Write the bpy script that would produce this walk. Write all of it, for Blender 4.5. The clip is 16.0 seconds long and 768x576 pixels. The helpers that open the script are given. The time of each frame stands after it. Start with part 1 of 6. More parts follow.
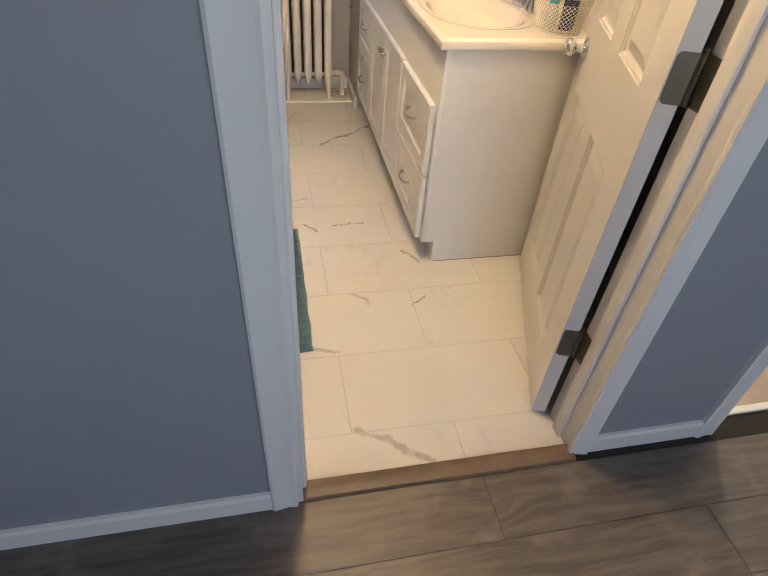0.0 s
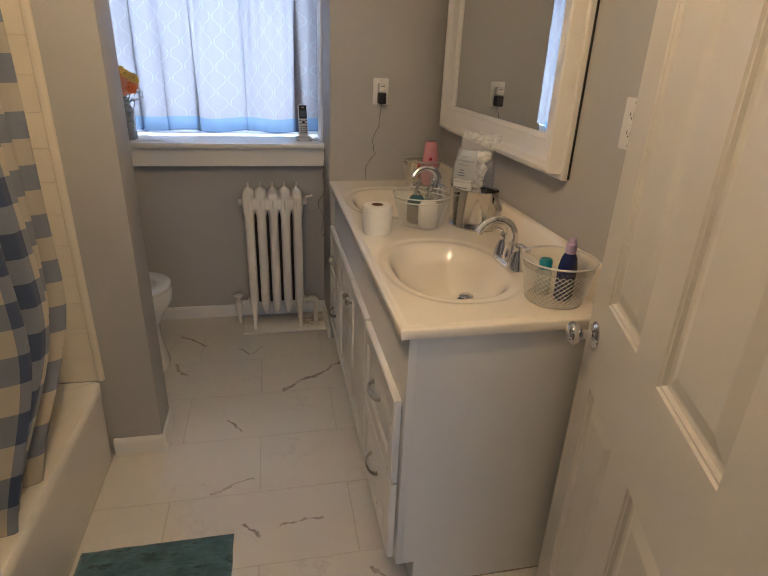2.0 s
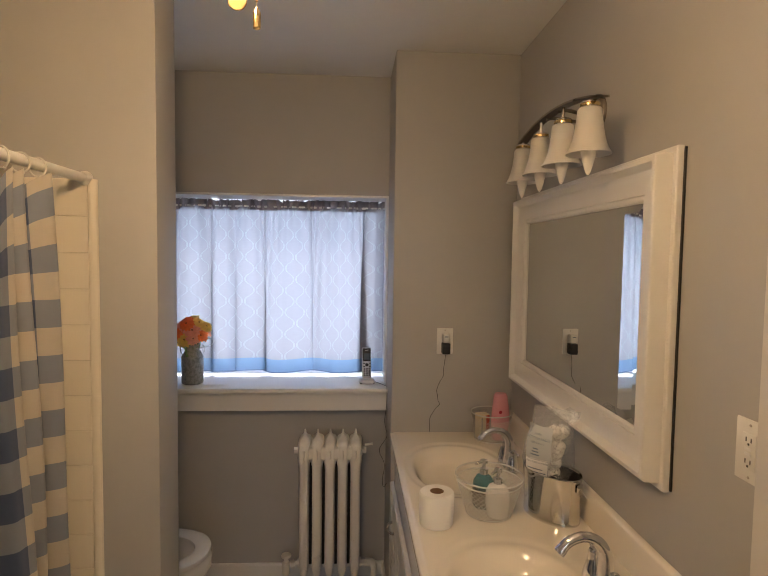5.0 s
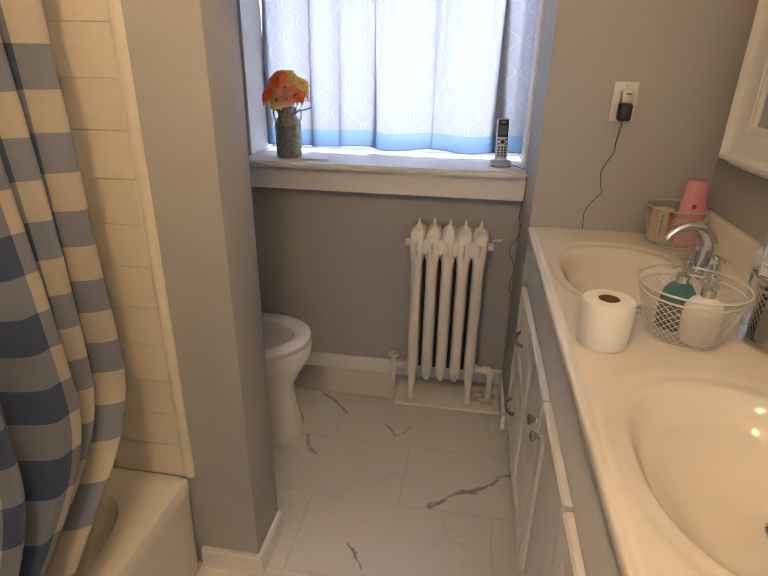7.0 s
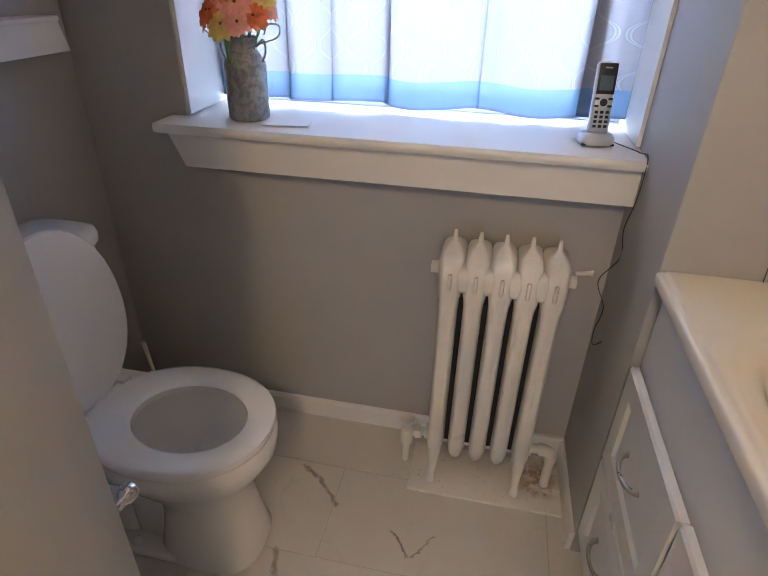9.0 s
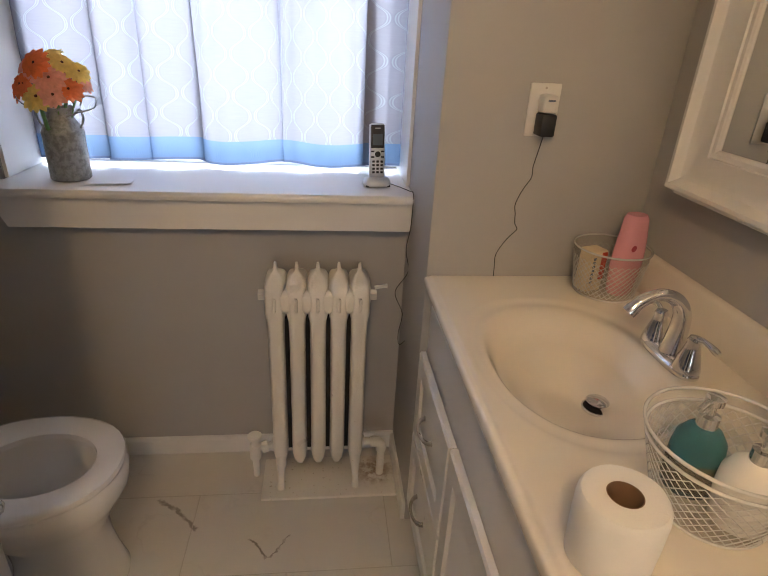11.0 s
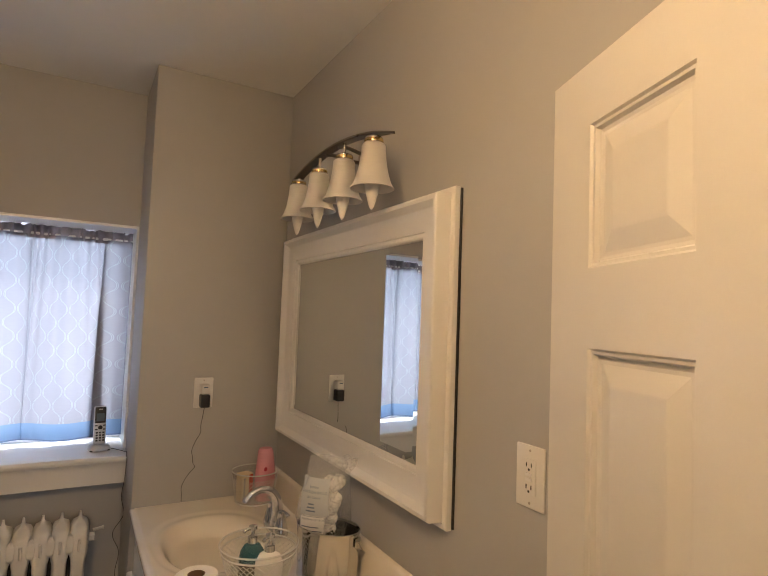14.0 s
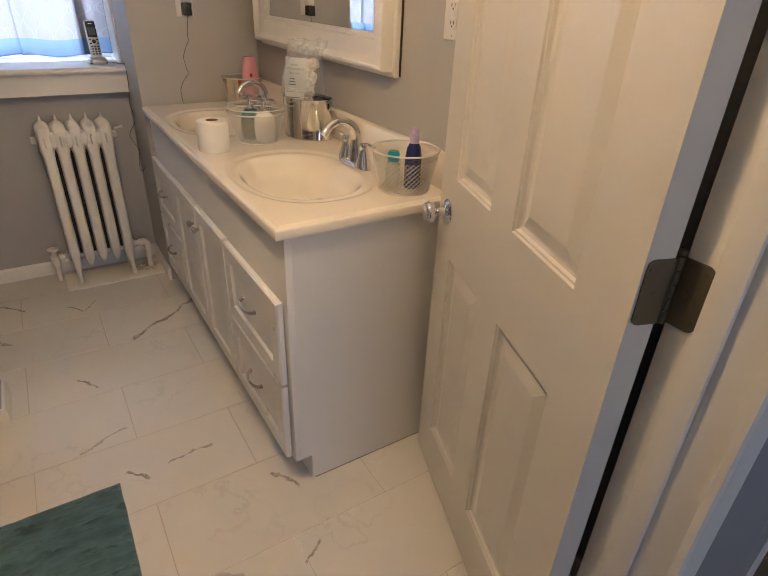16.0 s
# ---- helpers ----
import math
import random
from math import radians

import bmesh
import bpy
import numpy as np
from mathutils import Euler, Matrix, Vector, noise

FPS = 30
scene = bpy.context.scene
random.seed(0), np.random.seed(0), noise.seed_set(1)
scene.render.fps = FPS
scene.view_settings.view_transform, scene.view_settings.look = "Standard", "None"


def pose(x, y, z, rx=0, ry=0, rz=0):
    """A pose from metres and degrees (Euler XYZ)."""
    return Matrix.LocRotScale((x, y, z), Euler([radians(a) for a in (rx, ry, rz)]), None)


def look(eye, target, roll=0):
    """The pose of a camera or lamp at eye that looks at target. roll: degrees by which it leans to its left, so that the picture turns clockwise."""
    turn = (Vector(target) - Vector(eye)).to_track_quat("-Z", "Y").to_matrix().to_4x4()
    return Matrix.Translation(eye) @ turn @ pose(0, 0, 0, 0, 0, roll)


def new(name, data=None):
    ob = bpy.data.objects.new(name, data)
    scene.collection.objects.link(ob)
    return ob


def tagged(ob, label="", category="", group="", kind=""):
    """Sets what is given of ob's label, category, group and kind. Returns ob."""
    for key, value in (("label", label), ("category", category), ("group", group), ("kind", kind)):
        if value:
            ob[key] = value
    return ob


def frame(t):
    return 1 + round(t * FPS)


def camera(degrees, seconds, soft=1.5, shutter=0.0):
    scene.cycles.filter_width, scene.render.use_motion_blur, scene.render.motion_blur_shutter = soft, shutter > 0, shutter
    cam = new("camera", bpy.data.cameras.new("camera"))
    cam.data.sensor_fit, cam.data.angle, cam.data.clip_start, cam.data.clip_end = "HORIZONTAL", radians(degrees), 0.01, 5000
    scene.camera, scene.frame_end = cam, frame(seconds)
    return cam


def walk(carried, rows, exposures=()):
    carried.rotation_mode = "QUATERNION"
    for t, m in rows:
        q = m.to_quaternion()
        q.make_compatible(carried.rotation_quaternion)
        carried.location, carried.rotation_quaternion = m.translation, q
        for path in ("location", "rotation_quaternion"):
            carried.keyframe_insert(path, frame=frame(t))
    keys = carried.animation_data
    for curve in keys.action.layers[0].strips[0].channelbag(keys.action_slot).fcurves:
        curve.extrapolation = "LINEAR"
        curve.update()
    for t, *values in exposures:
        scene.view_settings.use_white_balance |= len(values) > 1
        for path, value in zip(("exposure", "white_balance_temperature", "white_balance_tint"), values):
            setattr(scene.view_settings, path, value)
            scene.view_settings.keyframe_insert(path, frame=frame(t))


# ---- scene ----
cam = camera(71.2, 16.0, soft=1.1)
PATH = [
    (0, (-0.001, 0.0, 1.353), (0.371, 1.464, 0.042), 5.0),
    (0.2, (0.051, 0.065, 1.357), (0.476, 1.541, 0.076), 5.5),
    (0.5, (0.092, 0.161, 1.364), (0.576, 1.685, 0.162), 4.9),
    (0.7, (0.105, 0.248, 1.354), (0.622, 1.804, 0.209), 5.1),
    (1, (0.149, 0.363, 1.358), (0.646, 1.981, 0.292), 3.9),
    (1.5, (0.211, 0.501, 1.386), (0.658, 2.208, 0.445), 3.1),
    (2, (0.258, 0.599, 1.434), (0.648, 2.392, 0.639), 2.3),
    (2.5, (0.275, 0.647, 1.48), (0.637, 2.505, 0.833), 1.5),
    (3, (0.293, 0.662, 1.532), (0.64, 2.567, 1.028), 0.9),
    (3.2, (0.307, 0.662, 1.552), (0.643, 2.582, 1.106), 0.2),
    (5.3, (0.359, 0.841, 1.655), (0.371, 2.838, 1.545), 1.2),
    (5.5, (0.364, 0.828, 1.611), (0.289, 2.82, 1.447), 1.3),
    (6, (0.301, 0.88, 1.544), (0.044, 2.823, 1.145), 1.1),
    (6.5, (0.263, 1.049, 1.46), (-0.122, 2.917, 0.86), 1.0),
    (7, (0.319, 1.339, 1.395), (0.033, 3.154, 0.605), 1.0),
    (7.5, (0.376, 1.67, 1.361), (0.133, 3.417, 0.42), 0.9),
    (8, (0.285, 2.034, 1.343), (0.036, 3.719, 0.295), 1.2),
    (8.2, (0.255, 2.132, 1.328), (-0.078, 3.81, 0.291), 1.3),
    (10.3, (0.174, 2.221, 1.391), (-0.069, 3.962, 0.436), 2.7),
    (10.5, (0.191, 2.147, 1.398), (0.101, 3.921, 0.479), 2.9),
    (11, (0.272, 1.948, 1.415), (0.496, 3.746, 0.567), 3.1),
    (11.5, (0.338, 1.727, 1.449), (0.863, 3.529, 0.76), 3.3),
    (12, (0.349, 1.563, 1.511), (1.146, 3.337, 1.043), 2.7),
    (12.5, (0.359, 1.425, 1.544), (1.306, 3.165, 1.276), 2.6),
    (13, (0.37, 1.278, 1.563), (1.345, 3.021, 1.469), 2.6),
    (13.5, (0.365, 1.132, 1.592), (1.333, 2.881, 1.655), 2.4),
    (14, (0.323, 0.996, 1.592), (1.307, 2.733, 1.709), 2.1),
    (14.5, (0.28, 0.845, 1.564), (1.236, 2.601, 1.513), 2.4),
    (15, (0.26, 0.704, 1.481), (1.156, 2.452, 1.102), 2.9),
    (15.5, (0.208, 0.613, 1.427), (1.099, 2.252, 0.704), 2.0),
    (16, (0.124, 0.554, 1.359), (1.079, 2.016, 0.386), 2.5),
]
EXPOSURES = [
    (0.0, 1.84, 6050, 10),
    (0.5, 1.74, 5750, 10),
    (1.0, 1.21, 5530, 10),
    (1.5, 0.86, 5700, 10),
    (2.5, 0.51, 5870, 10),
    (3.0, 0.61, 6070, 10),
    (5.5, 0.49, 6370, 14),
    (6.5, 0.94, 6420, 14),
    (7.5, 0.99, 5750, 14),
    (8.0, 1.19, 5450, 14),
    (10.5, 1.04, 6000, 14),
    (12.0, 0.81, 6460, 14),
    (13.5, 0.79, 6520, 14),
    (14.5, 0.49, 6470, 14),
    (15.5, 0.82, 6170, 14),
    (16.0, 1.04, 5970, 14),
]
walk(cam, [(t, look(eye, target, roll)) for t, eye, target, roll in PATH], EXPOSURES)

# ---- world and light ----
world = bpy.data.worlds.new("world")
scene.world = world
world.use_nodes = True
wn = world.node_tree.nodes
sky = wn.new("ShaderNodeTexSky")
sky.sky_type = "NISHITA"
sky.sun_disc = False
sky.sun_elevation = radians(48)
sky.sun_rotation = radians(8)
wn["Background"].inputs["Strength"].default_value = 0.10
world.node_tree.links.new(sky.outputs[0], wn["Background"].inputs[0])


def lamp(name, kind, place, target, power, color, size=0.1, size_y=None):
    data = bpy.data.lights.new(name, kind)
    data.color = color
    data.energy = power
    if kind == "SUN":
        data.angle = size
    elif kind == "AREA":
        data.shape, data.size, data.size_y = "RECTANGLE", size, size_y or size
    else:
        data.shadow_soft_size = size
    ob = new(name, data)
    ob.matrix_world = look(place, target)
    return ob


lamp("sun", "SUN", (0.4, 6.0, 4.0), (0.15, 3.6, 1.35), 4.2, (1.0, 0.96, 0.90), radians(0.5))
lamp("window_daylight", "AREA", (-0.04, 3.93, 1.48), (-0.04, 2.0, 1.3), 25, (0.68, 0.82, 1.0), 1.1, 0.9)
# hall lamp: added at an unseen opening, placed to shine in through the doorway
lamp("hall_daylight", "AREA", (0.45, -2.55, 1.5), (0.4, 0.0, 1.1), 7.6, (0.90, 0.92, 1.0), 1.5, 1.2)
lamp("ceiling_bulb", "POINT", (0.14, 1.36, 2.13), (0.14, 1.36, 0), 13.4, (1.0, 0.61, 0.26), 0.045)
lamp("side_room_bulb", "POINT", (1.85, 1.75, 2.1), (1.85, 1.75, 0), 20, (1.0, 0.78, 0.52), 0.08)


# ---- materials ----
def srgb(r, g, b):
    f = lambda c: (c / 255 / 12.92) if c / 255 <= 0.04045 else ((c / 255 + 0.055) / 1.055) ** 2.4
    return (f(r), f(g), f(b), 1.0)


class Graph:
    """A thin wrapper for writing node trees."""

    def __init__(self, name):
        self.mat = bpy.data.materials.new(name)
        self.mat.use_nodes = True
        self.t = self.mat.node_tree
        self.bsdf = self.t.nodes["Principled BSDF"]
        self.out = self.t.nodes["Material Output"]

    def put(self, socket, value):
        if isinstance(value, bpy.types.NodeSocket):
            self.t.links.new(value, socket)
        else:
            socket.default_value = value

    def node(self, kind, _out=0, **inputs):
        n = self.t.nodes.new(kind)
        for key, value in inputs.items():
            key = key.replace("_", " ")
            self.put(n.inputs[int(key[1:])] if key[0] == "i" and key[1:].isdigit() else n.inputs[key], value)
        return n.outputs[_out]

    def math(self, op, a, b=0.0, c=0.0, clamp=False):
        n = self.t.nodes.new("ShaderNodeMath")
        n.operation, n.use_clamp = op, clamp
        for i, v in enumerate((a, b, c)):
            self.put(n.inputs[i], v)
        return n.outputs[0]

    def vec(self, op, a, b=(0, 0, 0), out=0):
        n = self.t.nodes.new("ShaderNodeVectorMath")
        n.operation = op
        self.put(n.inputs[0], a)
        self.put(n.inputs[1], b)
        return n.outputs[out]

    def mix(self, fac, a, b, blend="MIX"):
        n = self.t.nodes.new("ShaderNodeMix")
        n.data_type, n.blend_type = "RGBA", blend
        self.put(n.inputs[0], fac)
        self.put(n.inputs[6], a)
        self.put(n.inputs[7], b)
        return n.outputs[2]

    def ramp(self, fac, lo, hi, a=0.0, b=1.0):
        made = self.node("ShaderNodeMapRange", Value=fac, From_Min=lo, From_Max=hi, To_Min=a, To_Max=b)
        made.node.interpolation_type = "SMOOTHSTEP"
        return made

    def noise(self, where, scale, detail=3.0, rough=0.5, out=0):
        return self.node("ShaderNodeTexNoise", _out=out, Vector=where, Scale=scale, Detail=detail, Roughness=rough)

    def place(self, kind="Object"):
        return self.node("ShaderNodeTexCoord", _out={"Generated": 0, "UV": 2, "Object": 3}[kind])

    def position(self):
        return self.node("ShaderNodeNewGeometry", _out=0)

    def random(self):
        return self.node("ShaderNodeObjectInfo", _out=5)

    def bump(self, height, strength=0.2, distance=0.002):
        self.put(self.bsdf.inputs["Normal"], self.node("ShaderNodeBump", Height=height, Strength=strength, Distance=distance))

    def base(self, color=None, rough=None, metal=None, **more):
        for key, v in (("Base Color", color), ("Roughness", rough), ("Metallic", metal), *((k.replace("_", " "), w) for k, w in more.items())):
            if v is not None:
                self.put(self.bsdf.inputs[key], v)
        return self.mat


def plain(name, color, rough=0.5, metal=0.0, vary=0.06, scale=9.0, grain=140.0, bump=0.08, rough_vary=0.06, **more):
    """Paint, plastic, metal: slight blotches, fine grain, uneven gloss."""
    g = Graph(name)
    p = g.position()
    blot = g.noise(p, scale, 4)
    fine = g.noise(p, grain, 2)
    k = g.math("MULTIPLY_ADD", blot, 2 * vary, 1 - vary)
    k = g.math("MULTIPLY_ADD", fine, vary, g.math("SUBTRACT", k, vary * 0.5))
    col = g.vec("SCALE", tuple(color[:3]))
    g.put(col.node.inputs["Scale"], k)
    g.base(col, g.math("MULTIPLY_ADD", blot, 2 * rough_vary, rough - rough_vary), metal, **more)
    if bump:
        g.bump(fine, bump, 0.001)
    return g.mat


def wall_paint(name, color):
    """Rolled eggshell wall paint over old plaster."""
    g = Graph(name)
    p = g.position()
    big, mid, fine = g.noise(p, 1.7, 3), g.noise(p, 14, 4), g.noise(p, 260, 3)
    k = g.math("ADD", g.math("MULTIPLY_ADD", big, 0.10, 0.92), g.math("MULTIPLY", mid, 0.05))
    col = g.vec("SCALE", tuple(color[:3]))
    g.put(col.node.inputs["Scale"], k)
    g.base(col, g.math("MULTIPLY_ADD", mid, 0.12, 0.46))
    g.bump(g.math("ADD", g.math("MULTIPLY", fine, 0.5), g.math("MULTIPLY", mid, 1.2)), 0.16, 0.0016)
    return g.mat


PAINT = wall_paint("grey_wall_paint", (0.440, 0.435, 0.430))
HALL_PAINT = wall_paint("blue_grey_wall_paint", (0.30, 0.309, 0.338))
CEILING_PAINT = wall_paint("ceiling_paint", (0.83, 0.82, 0.80))
CARPET = plain("beige_carpet", (0.42, 0.36, 0.29), 0.95, vary=0.15, grain=300, bump=0.5)
TRIM = plain("white_trim_paint", (0.78, 0.77, 0.75), 0.34, vary=0.03, bump=0.05)
DOOR_PAINT = plain("white_door_paint", (0.62, 0.60, 0.565), 0.36, vary=0.03, grain=320, bump=0.10)
VANITY_PAINT = plain("white_cabinet_lacquer", (0.76, 0.755, 0.745), 0.30, vary=0.02, bump=0.03)
TUB = plain("glazed_tub_enamel", (0.80, 0.77, 0.71), 0.13, vary=0.02, bump=0.0)
CERAMIC = plain("white_vitreous_china", (0.80, 0.80, 0.80), 0.08, vary=0.015, bump=0.0, rough_vary=0.02)
SEAT = plain("white_seat_plastic", (0.80, 0.80, 0.81), 0.2, vary=0.01, bump=0.0)
CHROME = plain("chrome", (0.78, 0.78, 0.80), 0.06, 1.0, vary=0.02, bump=0.0, rough_vary=0.02)
NICKEL = plain("satin_nickel", (0.50, 0.47, 0.43), 0.28, 1.0, vary=0.05, bump=0.03)
BRASS = plain("polished_brass", (0.78, 0.58, 0.28), 0.2, 1.0, vary=0.05, bump=0.0)
BRONZE = plain("oil_rubbed_bronze", (0.135, 0.122, 0.088), 0.40, 0.6, vary=0.12, bump=0.05)
FIXTURE = plain("brushed_dark_nickel", (0.23, 0.205, 0.175), 0.30, 1.0, vary=0.05, bump=0.03)
BLACK = plain("black_plastic", (0.012, 0.012, 0.013), 0.4, vary=0.1)
DARK = plain("dark_recess", (0.006, 0.006, 0.006), 0.8, vary=0.1)
PLASTIC = plain("white_plastic", (0.74, 0.73, 0.70), 0.32, vary=0.015, bump=0.0)
SILVER = plain("silver_plastic", (0.55, 0.56, 0.58), 0.32, 0.4, vary=0.03)
PAPER = plain("tissue_paper", (0.84, 0.83, 0.80), 0.95, vary=0.03, grain=420, bump=0.35)
CARDBOARD = plain("cardboard", (0.20, 0.12, 0.07), 0.9, vary=0.1)
COTTON = plain("cotton_wool", (0.85, 0.83, 0.79), 1.0, vary=0.04, grain=500, bump=0.5)
PINK = plain("pink_plastic", (0.80, 0.37, 0.43), 0.25, vary=0.02, bump=0.0)
LOTION = plain("white_lotion_bottle", (0.82, 0.80, 0.76), 0.15, vary=0.02, bump=0.0)
TEAL_CAP = plain("teal_cap", (0.01, 0.28, 0.38), 0.3, vary=0.02, bump=0.0)
LILAC = plain("lilac_cap", (0.42, 0.33, 0.55), 0.3, vary=0.02, bump=0.0)
CREAM = plain("cream_card", (0.72, 0.60, 0.40), 0.5, vary=0.05)
INK = plain("blue_grey_ink", (0.13, 0.17, 0.24), 0.5, vary=0.05)
LABEL_WHITE = plain("label_white", (0.80, 0.80, 0.80), 0.45, vary=0.02)
LEAF = plain("plant_stem_green", (0.10, 0.22, 0.05), 0.5, vary=0.15)


def petal(name, color):
    """Thin dyed cloth that lets light through."""
    g = Graph(name)
    p = g.position()
    k = g.math("MULTIPLY_ADD", g.noise(p, 70, 3), 0.5, 0.75)
    col = g.vec("SCALE", color)
    g.put(col.node.inputs["Scale"], k)
    g.base(col, 0.7)
    thin = g.node("ShaderNodeBsdfTranslucent", Color=col)
    g.put(g.out.inputs[0], g.node("ShaderNodeMixShader", i0=0.45, i1=g.bsdf.outputs[0], i2=thin))
    return g.mat


ORANGE = petal("orange_petals", (0.88, 0.27, 0.09))
CORAL = petal("coral_petals", (0.88, 0.47, 0.34))
YELLOW = petal("yellow_petals", (0.86, 0.68, 0.20))
RUST_EYE = plain("flower_eye", (0.12, 0.05, 0.02), 0.8, vary=0.2)
WIRE = plain("grey_wire", (0.35, 0.36, 0.36), 0.4, 0.6)
CORD = plain("dark_cord", (0.035, 0.033, 0.032), 0.5)
TILE_BED = plain("pale_tile_joint", (0.66, 0.61, 0.52), 0.8, vary=0.06)
GROUT = plain("tile_grout", (0.54, 0.51, 0.47), 0.9, vary=0.1, grain=500, bump=0.3)
SCREEN = plain("phone_screen", (0.10, 0.13, 0.16), 0.12, bump=0.0)


def radiator_paint():
    g = Graph("old_radiator_paint")
    p = g.position()
    blot, chips, fine = g.noise(p, 11, 5), g.noise(p, 55, 4, 0.6), g.noise(p, 180, 3)
    col = g.mix(blot, (0.72, 0.68, 0.60, 1), (0.80, 0.78, 0.73, 1))
    col = g.mix(g.ramp(chips, 0.71, 0.75, 0, 0.6), col, (0.30, 0.20, 0.12, 1))
    g.base(col, g.math("MULTIPLY_ADD", blot, 0.2, 0.22))
    g.bump(g.math("ADD", g.math("MULTIPLY", g.noise(p, 40, 3), 0.7), g.math("MULTIPLY", fine, 0.3)), 0.6, 0.004)
    return g.mat


RADIATOR = radiator_paint()

def stained_board():
    """White paint with rust stains where a valve has dripped."""
    g = Graph("rust_stained_white_paint")
    p = g.position()
    drip = g.vec("LENGTH", g.vec("SUBTRACT", p, (0.45, 3.40, 0.0)), out=1)
    near = g.ramp(drip, 0.02, 0.10, 0.8, 0)
    stain = g.math("MULTIPLY", near, g.ramp(g.noise(p, 38, 5, 0.65), 0.40, 0.62))
    specks = g.ramp(g.noise(p, 90, 3), 0.64, 0.70, 0, 0.5)
    col = g.mix(stain, (0.80, 0.77, 0.71, 1), (0.33, 0.22, 0.13, 1))
    col = g.mix(specks, col, (0.35, 0.25, 0.16, 1))
    g.base(col, 0.5)
    g.bump(g.noise(p, 60, 4), 0.2, 0.001)
    return g.mat


STAINED = stained_board()
GAP_SHADE = plain("column_gap_shade", (0.02, 0.017, 0.014), 0.8, vary=0.25)


def counter_marble():
    """Cream cultured marble, high gloss."""
    g = Graph("cream_cultured_marble")
    p = g.position()
    a, b = g.noise(p, 5, 5), g.noise(p, 90, 2)
    col = g.mix(a, (0.80, 0.745, 0.655, 1), (0.84, 0.795, 0.715, 1))
    g.base(col, g.math("MULTIPLY_ADD", b, 0.05, 0.11), Coat_Weight=0.3)
    return g.mat


COUNTER = counter_marble()

# Dark veins of the floor tiles: their ends and strength, in metres on the plan.
VEINS = (
    ((0.26, 2.73), (0.41, 2.825), 0.011, 0.9), ((0.41, 2.825), (0.58, 2.96), 0.009, 0.85),
    ((-0.26, 3.31), (-0.12, 3.19), 0.008, 0.8), ((0.05, 3.15), (0.11, 3.06), 0.005, 0.9),
    ((0.11, 3.06), (0.18, 3.15), 0.004, 0.7), ((-0.25, 3.02), (-0.18, 2.90), 0.008, 0.7),
    ((0.03, 2.53), (0.09, 2.44), 0.005, 0.85),
    ((-0.01, 2.12), (0.15, 2.18), 0.005, 0.6),
    ((0.10, 1.97), (0.17, 1.92), 0.006, 0.9), ((0.23, 1.945), (0.38, 1.965), 0.005, 0.7),
    ((0.47, 1.40), (0.53, 1.45), 0.006, 0.8),
    ((0.26, 1.50), (0.31, 1.42), 0.009, 0.45), 
    ((0.17, 0.90), (0.28, 0.845), 0.012, 0.5), ((0.28, 0.845), (0.38, 0.765), 0.013, 0.55),
    ((0.07, 1.235), (0.16, 1.205), 0.009, 0.5),
    ((0.50, 1.75), (0.57, 1.65), 0.006, 0.8), 
)


def floor_marble():
    g = Graph("veined_marble_floor_tile")
    p = g.position()
    wob = g.vec("SCALE", g.vec("SUBTRACT", g.noise(p, 9, 4, 0.6, out=1), (0.5, 0.5, 0.5)))
    wob.node.inputs["Scale"].default_value = 0.085
    fine = g.vec("SCALE", g.vec("SUBTRACT", g.noise(p, 60, 3, 0.6, out=1), (0.5, 0.5, 0.5)))
    fine.node.inputs["Scale"].default_value = 0.012
    q = g.vec("ADD", g.vec("ADD", p, wob), fine)
    broken = g.noise(p, 26, 3, 0.6)
    total = None
    for (ax, ay), (bx, by), width, strength in VEINS:
        length = math.hypot(bx - ax, by - ay)
        dx, dy = (bx - ax) / length, (by - ay) / length
        r = g.vec("SUBTRACT", q, (ax, ay, 0))
        along = g.vec("DOT_PRODUCT", r, (dx, dy, 0), out=1)
        side = g.math("ABSOLUTE", g.vec("DOT_PRODUCT", r, (-dy, dx, 0), out=1))
        over = g.math("SUBTRACT", g.math("ABSOLUTE", g.math("SUBTRACT", along, length / 2)), length / 2 - 0.01)
        d = g.math("MAXIMUM", side, g.math("MULTIPLY", over, 0.6))
        m = g.ramp(d, width * 0.3, width * 1.25, strength, 0.0)
        total = m if total is None else g.math("MAXIMUM", total, m)
    total = g.math("MULTIPLY", total, g.ramp(broken, 0.34, 0.56, 0.5, 1.0))
    # faint random veining, shifted from tile to tile
    shift = g.vec("SCALE", (7.3, 3.1, 0.0))
    g.put(shift.node.inputs["Scale"], g.math("MULTIPLY", g.random(), 9.0))
    s = g.vec("ADD", q, shift)
    faint = g.math("ABSOLUTE", g.math("SUBTRACT", g.noise(s, 3.2, 4, 0.55), 0.5))
    faint = g.math("MULTIPLY", g.ramp(faint, 0.0, 0.014, 0.20, 0.0), g.ramp(g.noise(s, 2.1, 2), 0.47, 0.62))
    cloud = g.noise(s, 4.5, 5, 0.6)
    col = g.mix(cloud, (0.63, 0.605, 0.57, 1), (0.72, 0.70, 0.665, 1))
    col = g.mix(faint, col, (0.36, 0.32, 0.29, 1))
    col = g.mix(total, col, (0.21, 0.18, 0.16, 1))
    g.base(col, g.math("MULTIPLY_ADD", cloud, 0.10, 0.27))
    g.bump(g.noise(p, 30, 3), 0.04, 0.001)
    return g.mat


FLOOR_TILE = floor_marble()


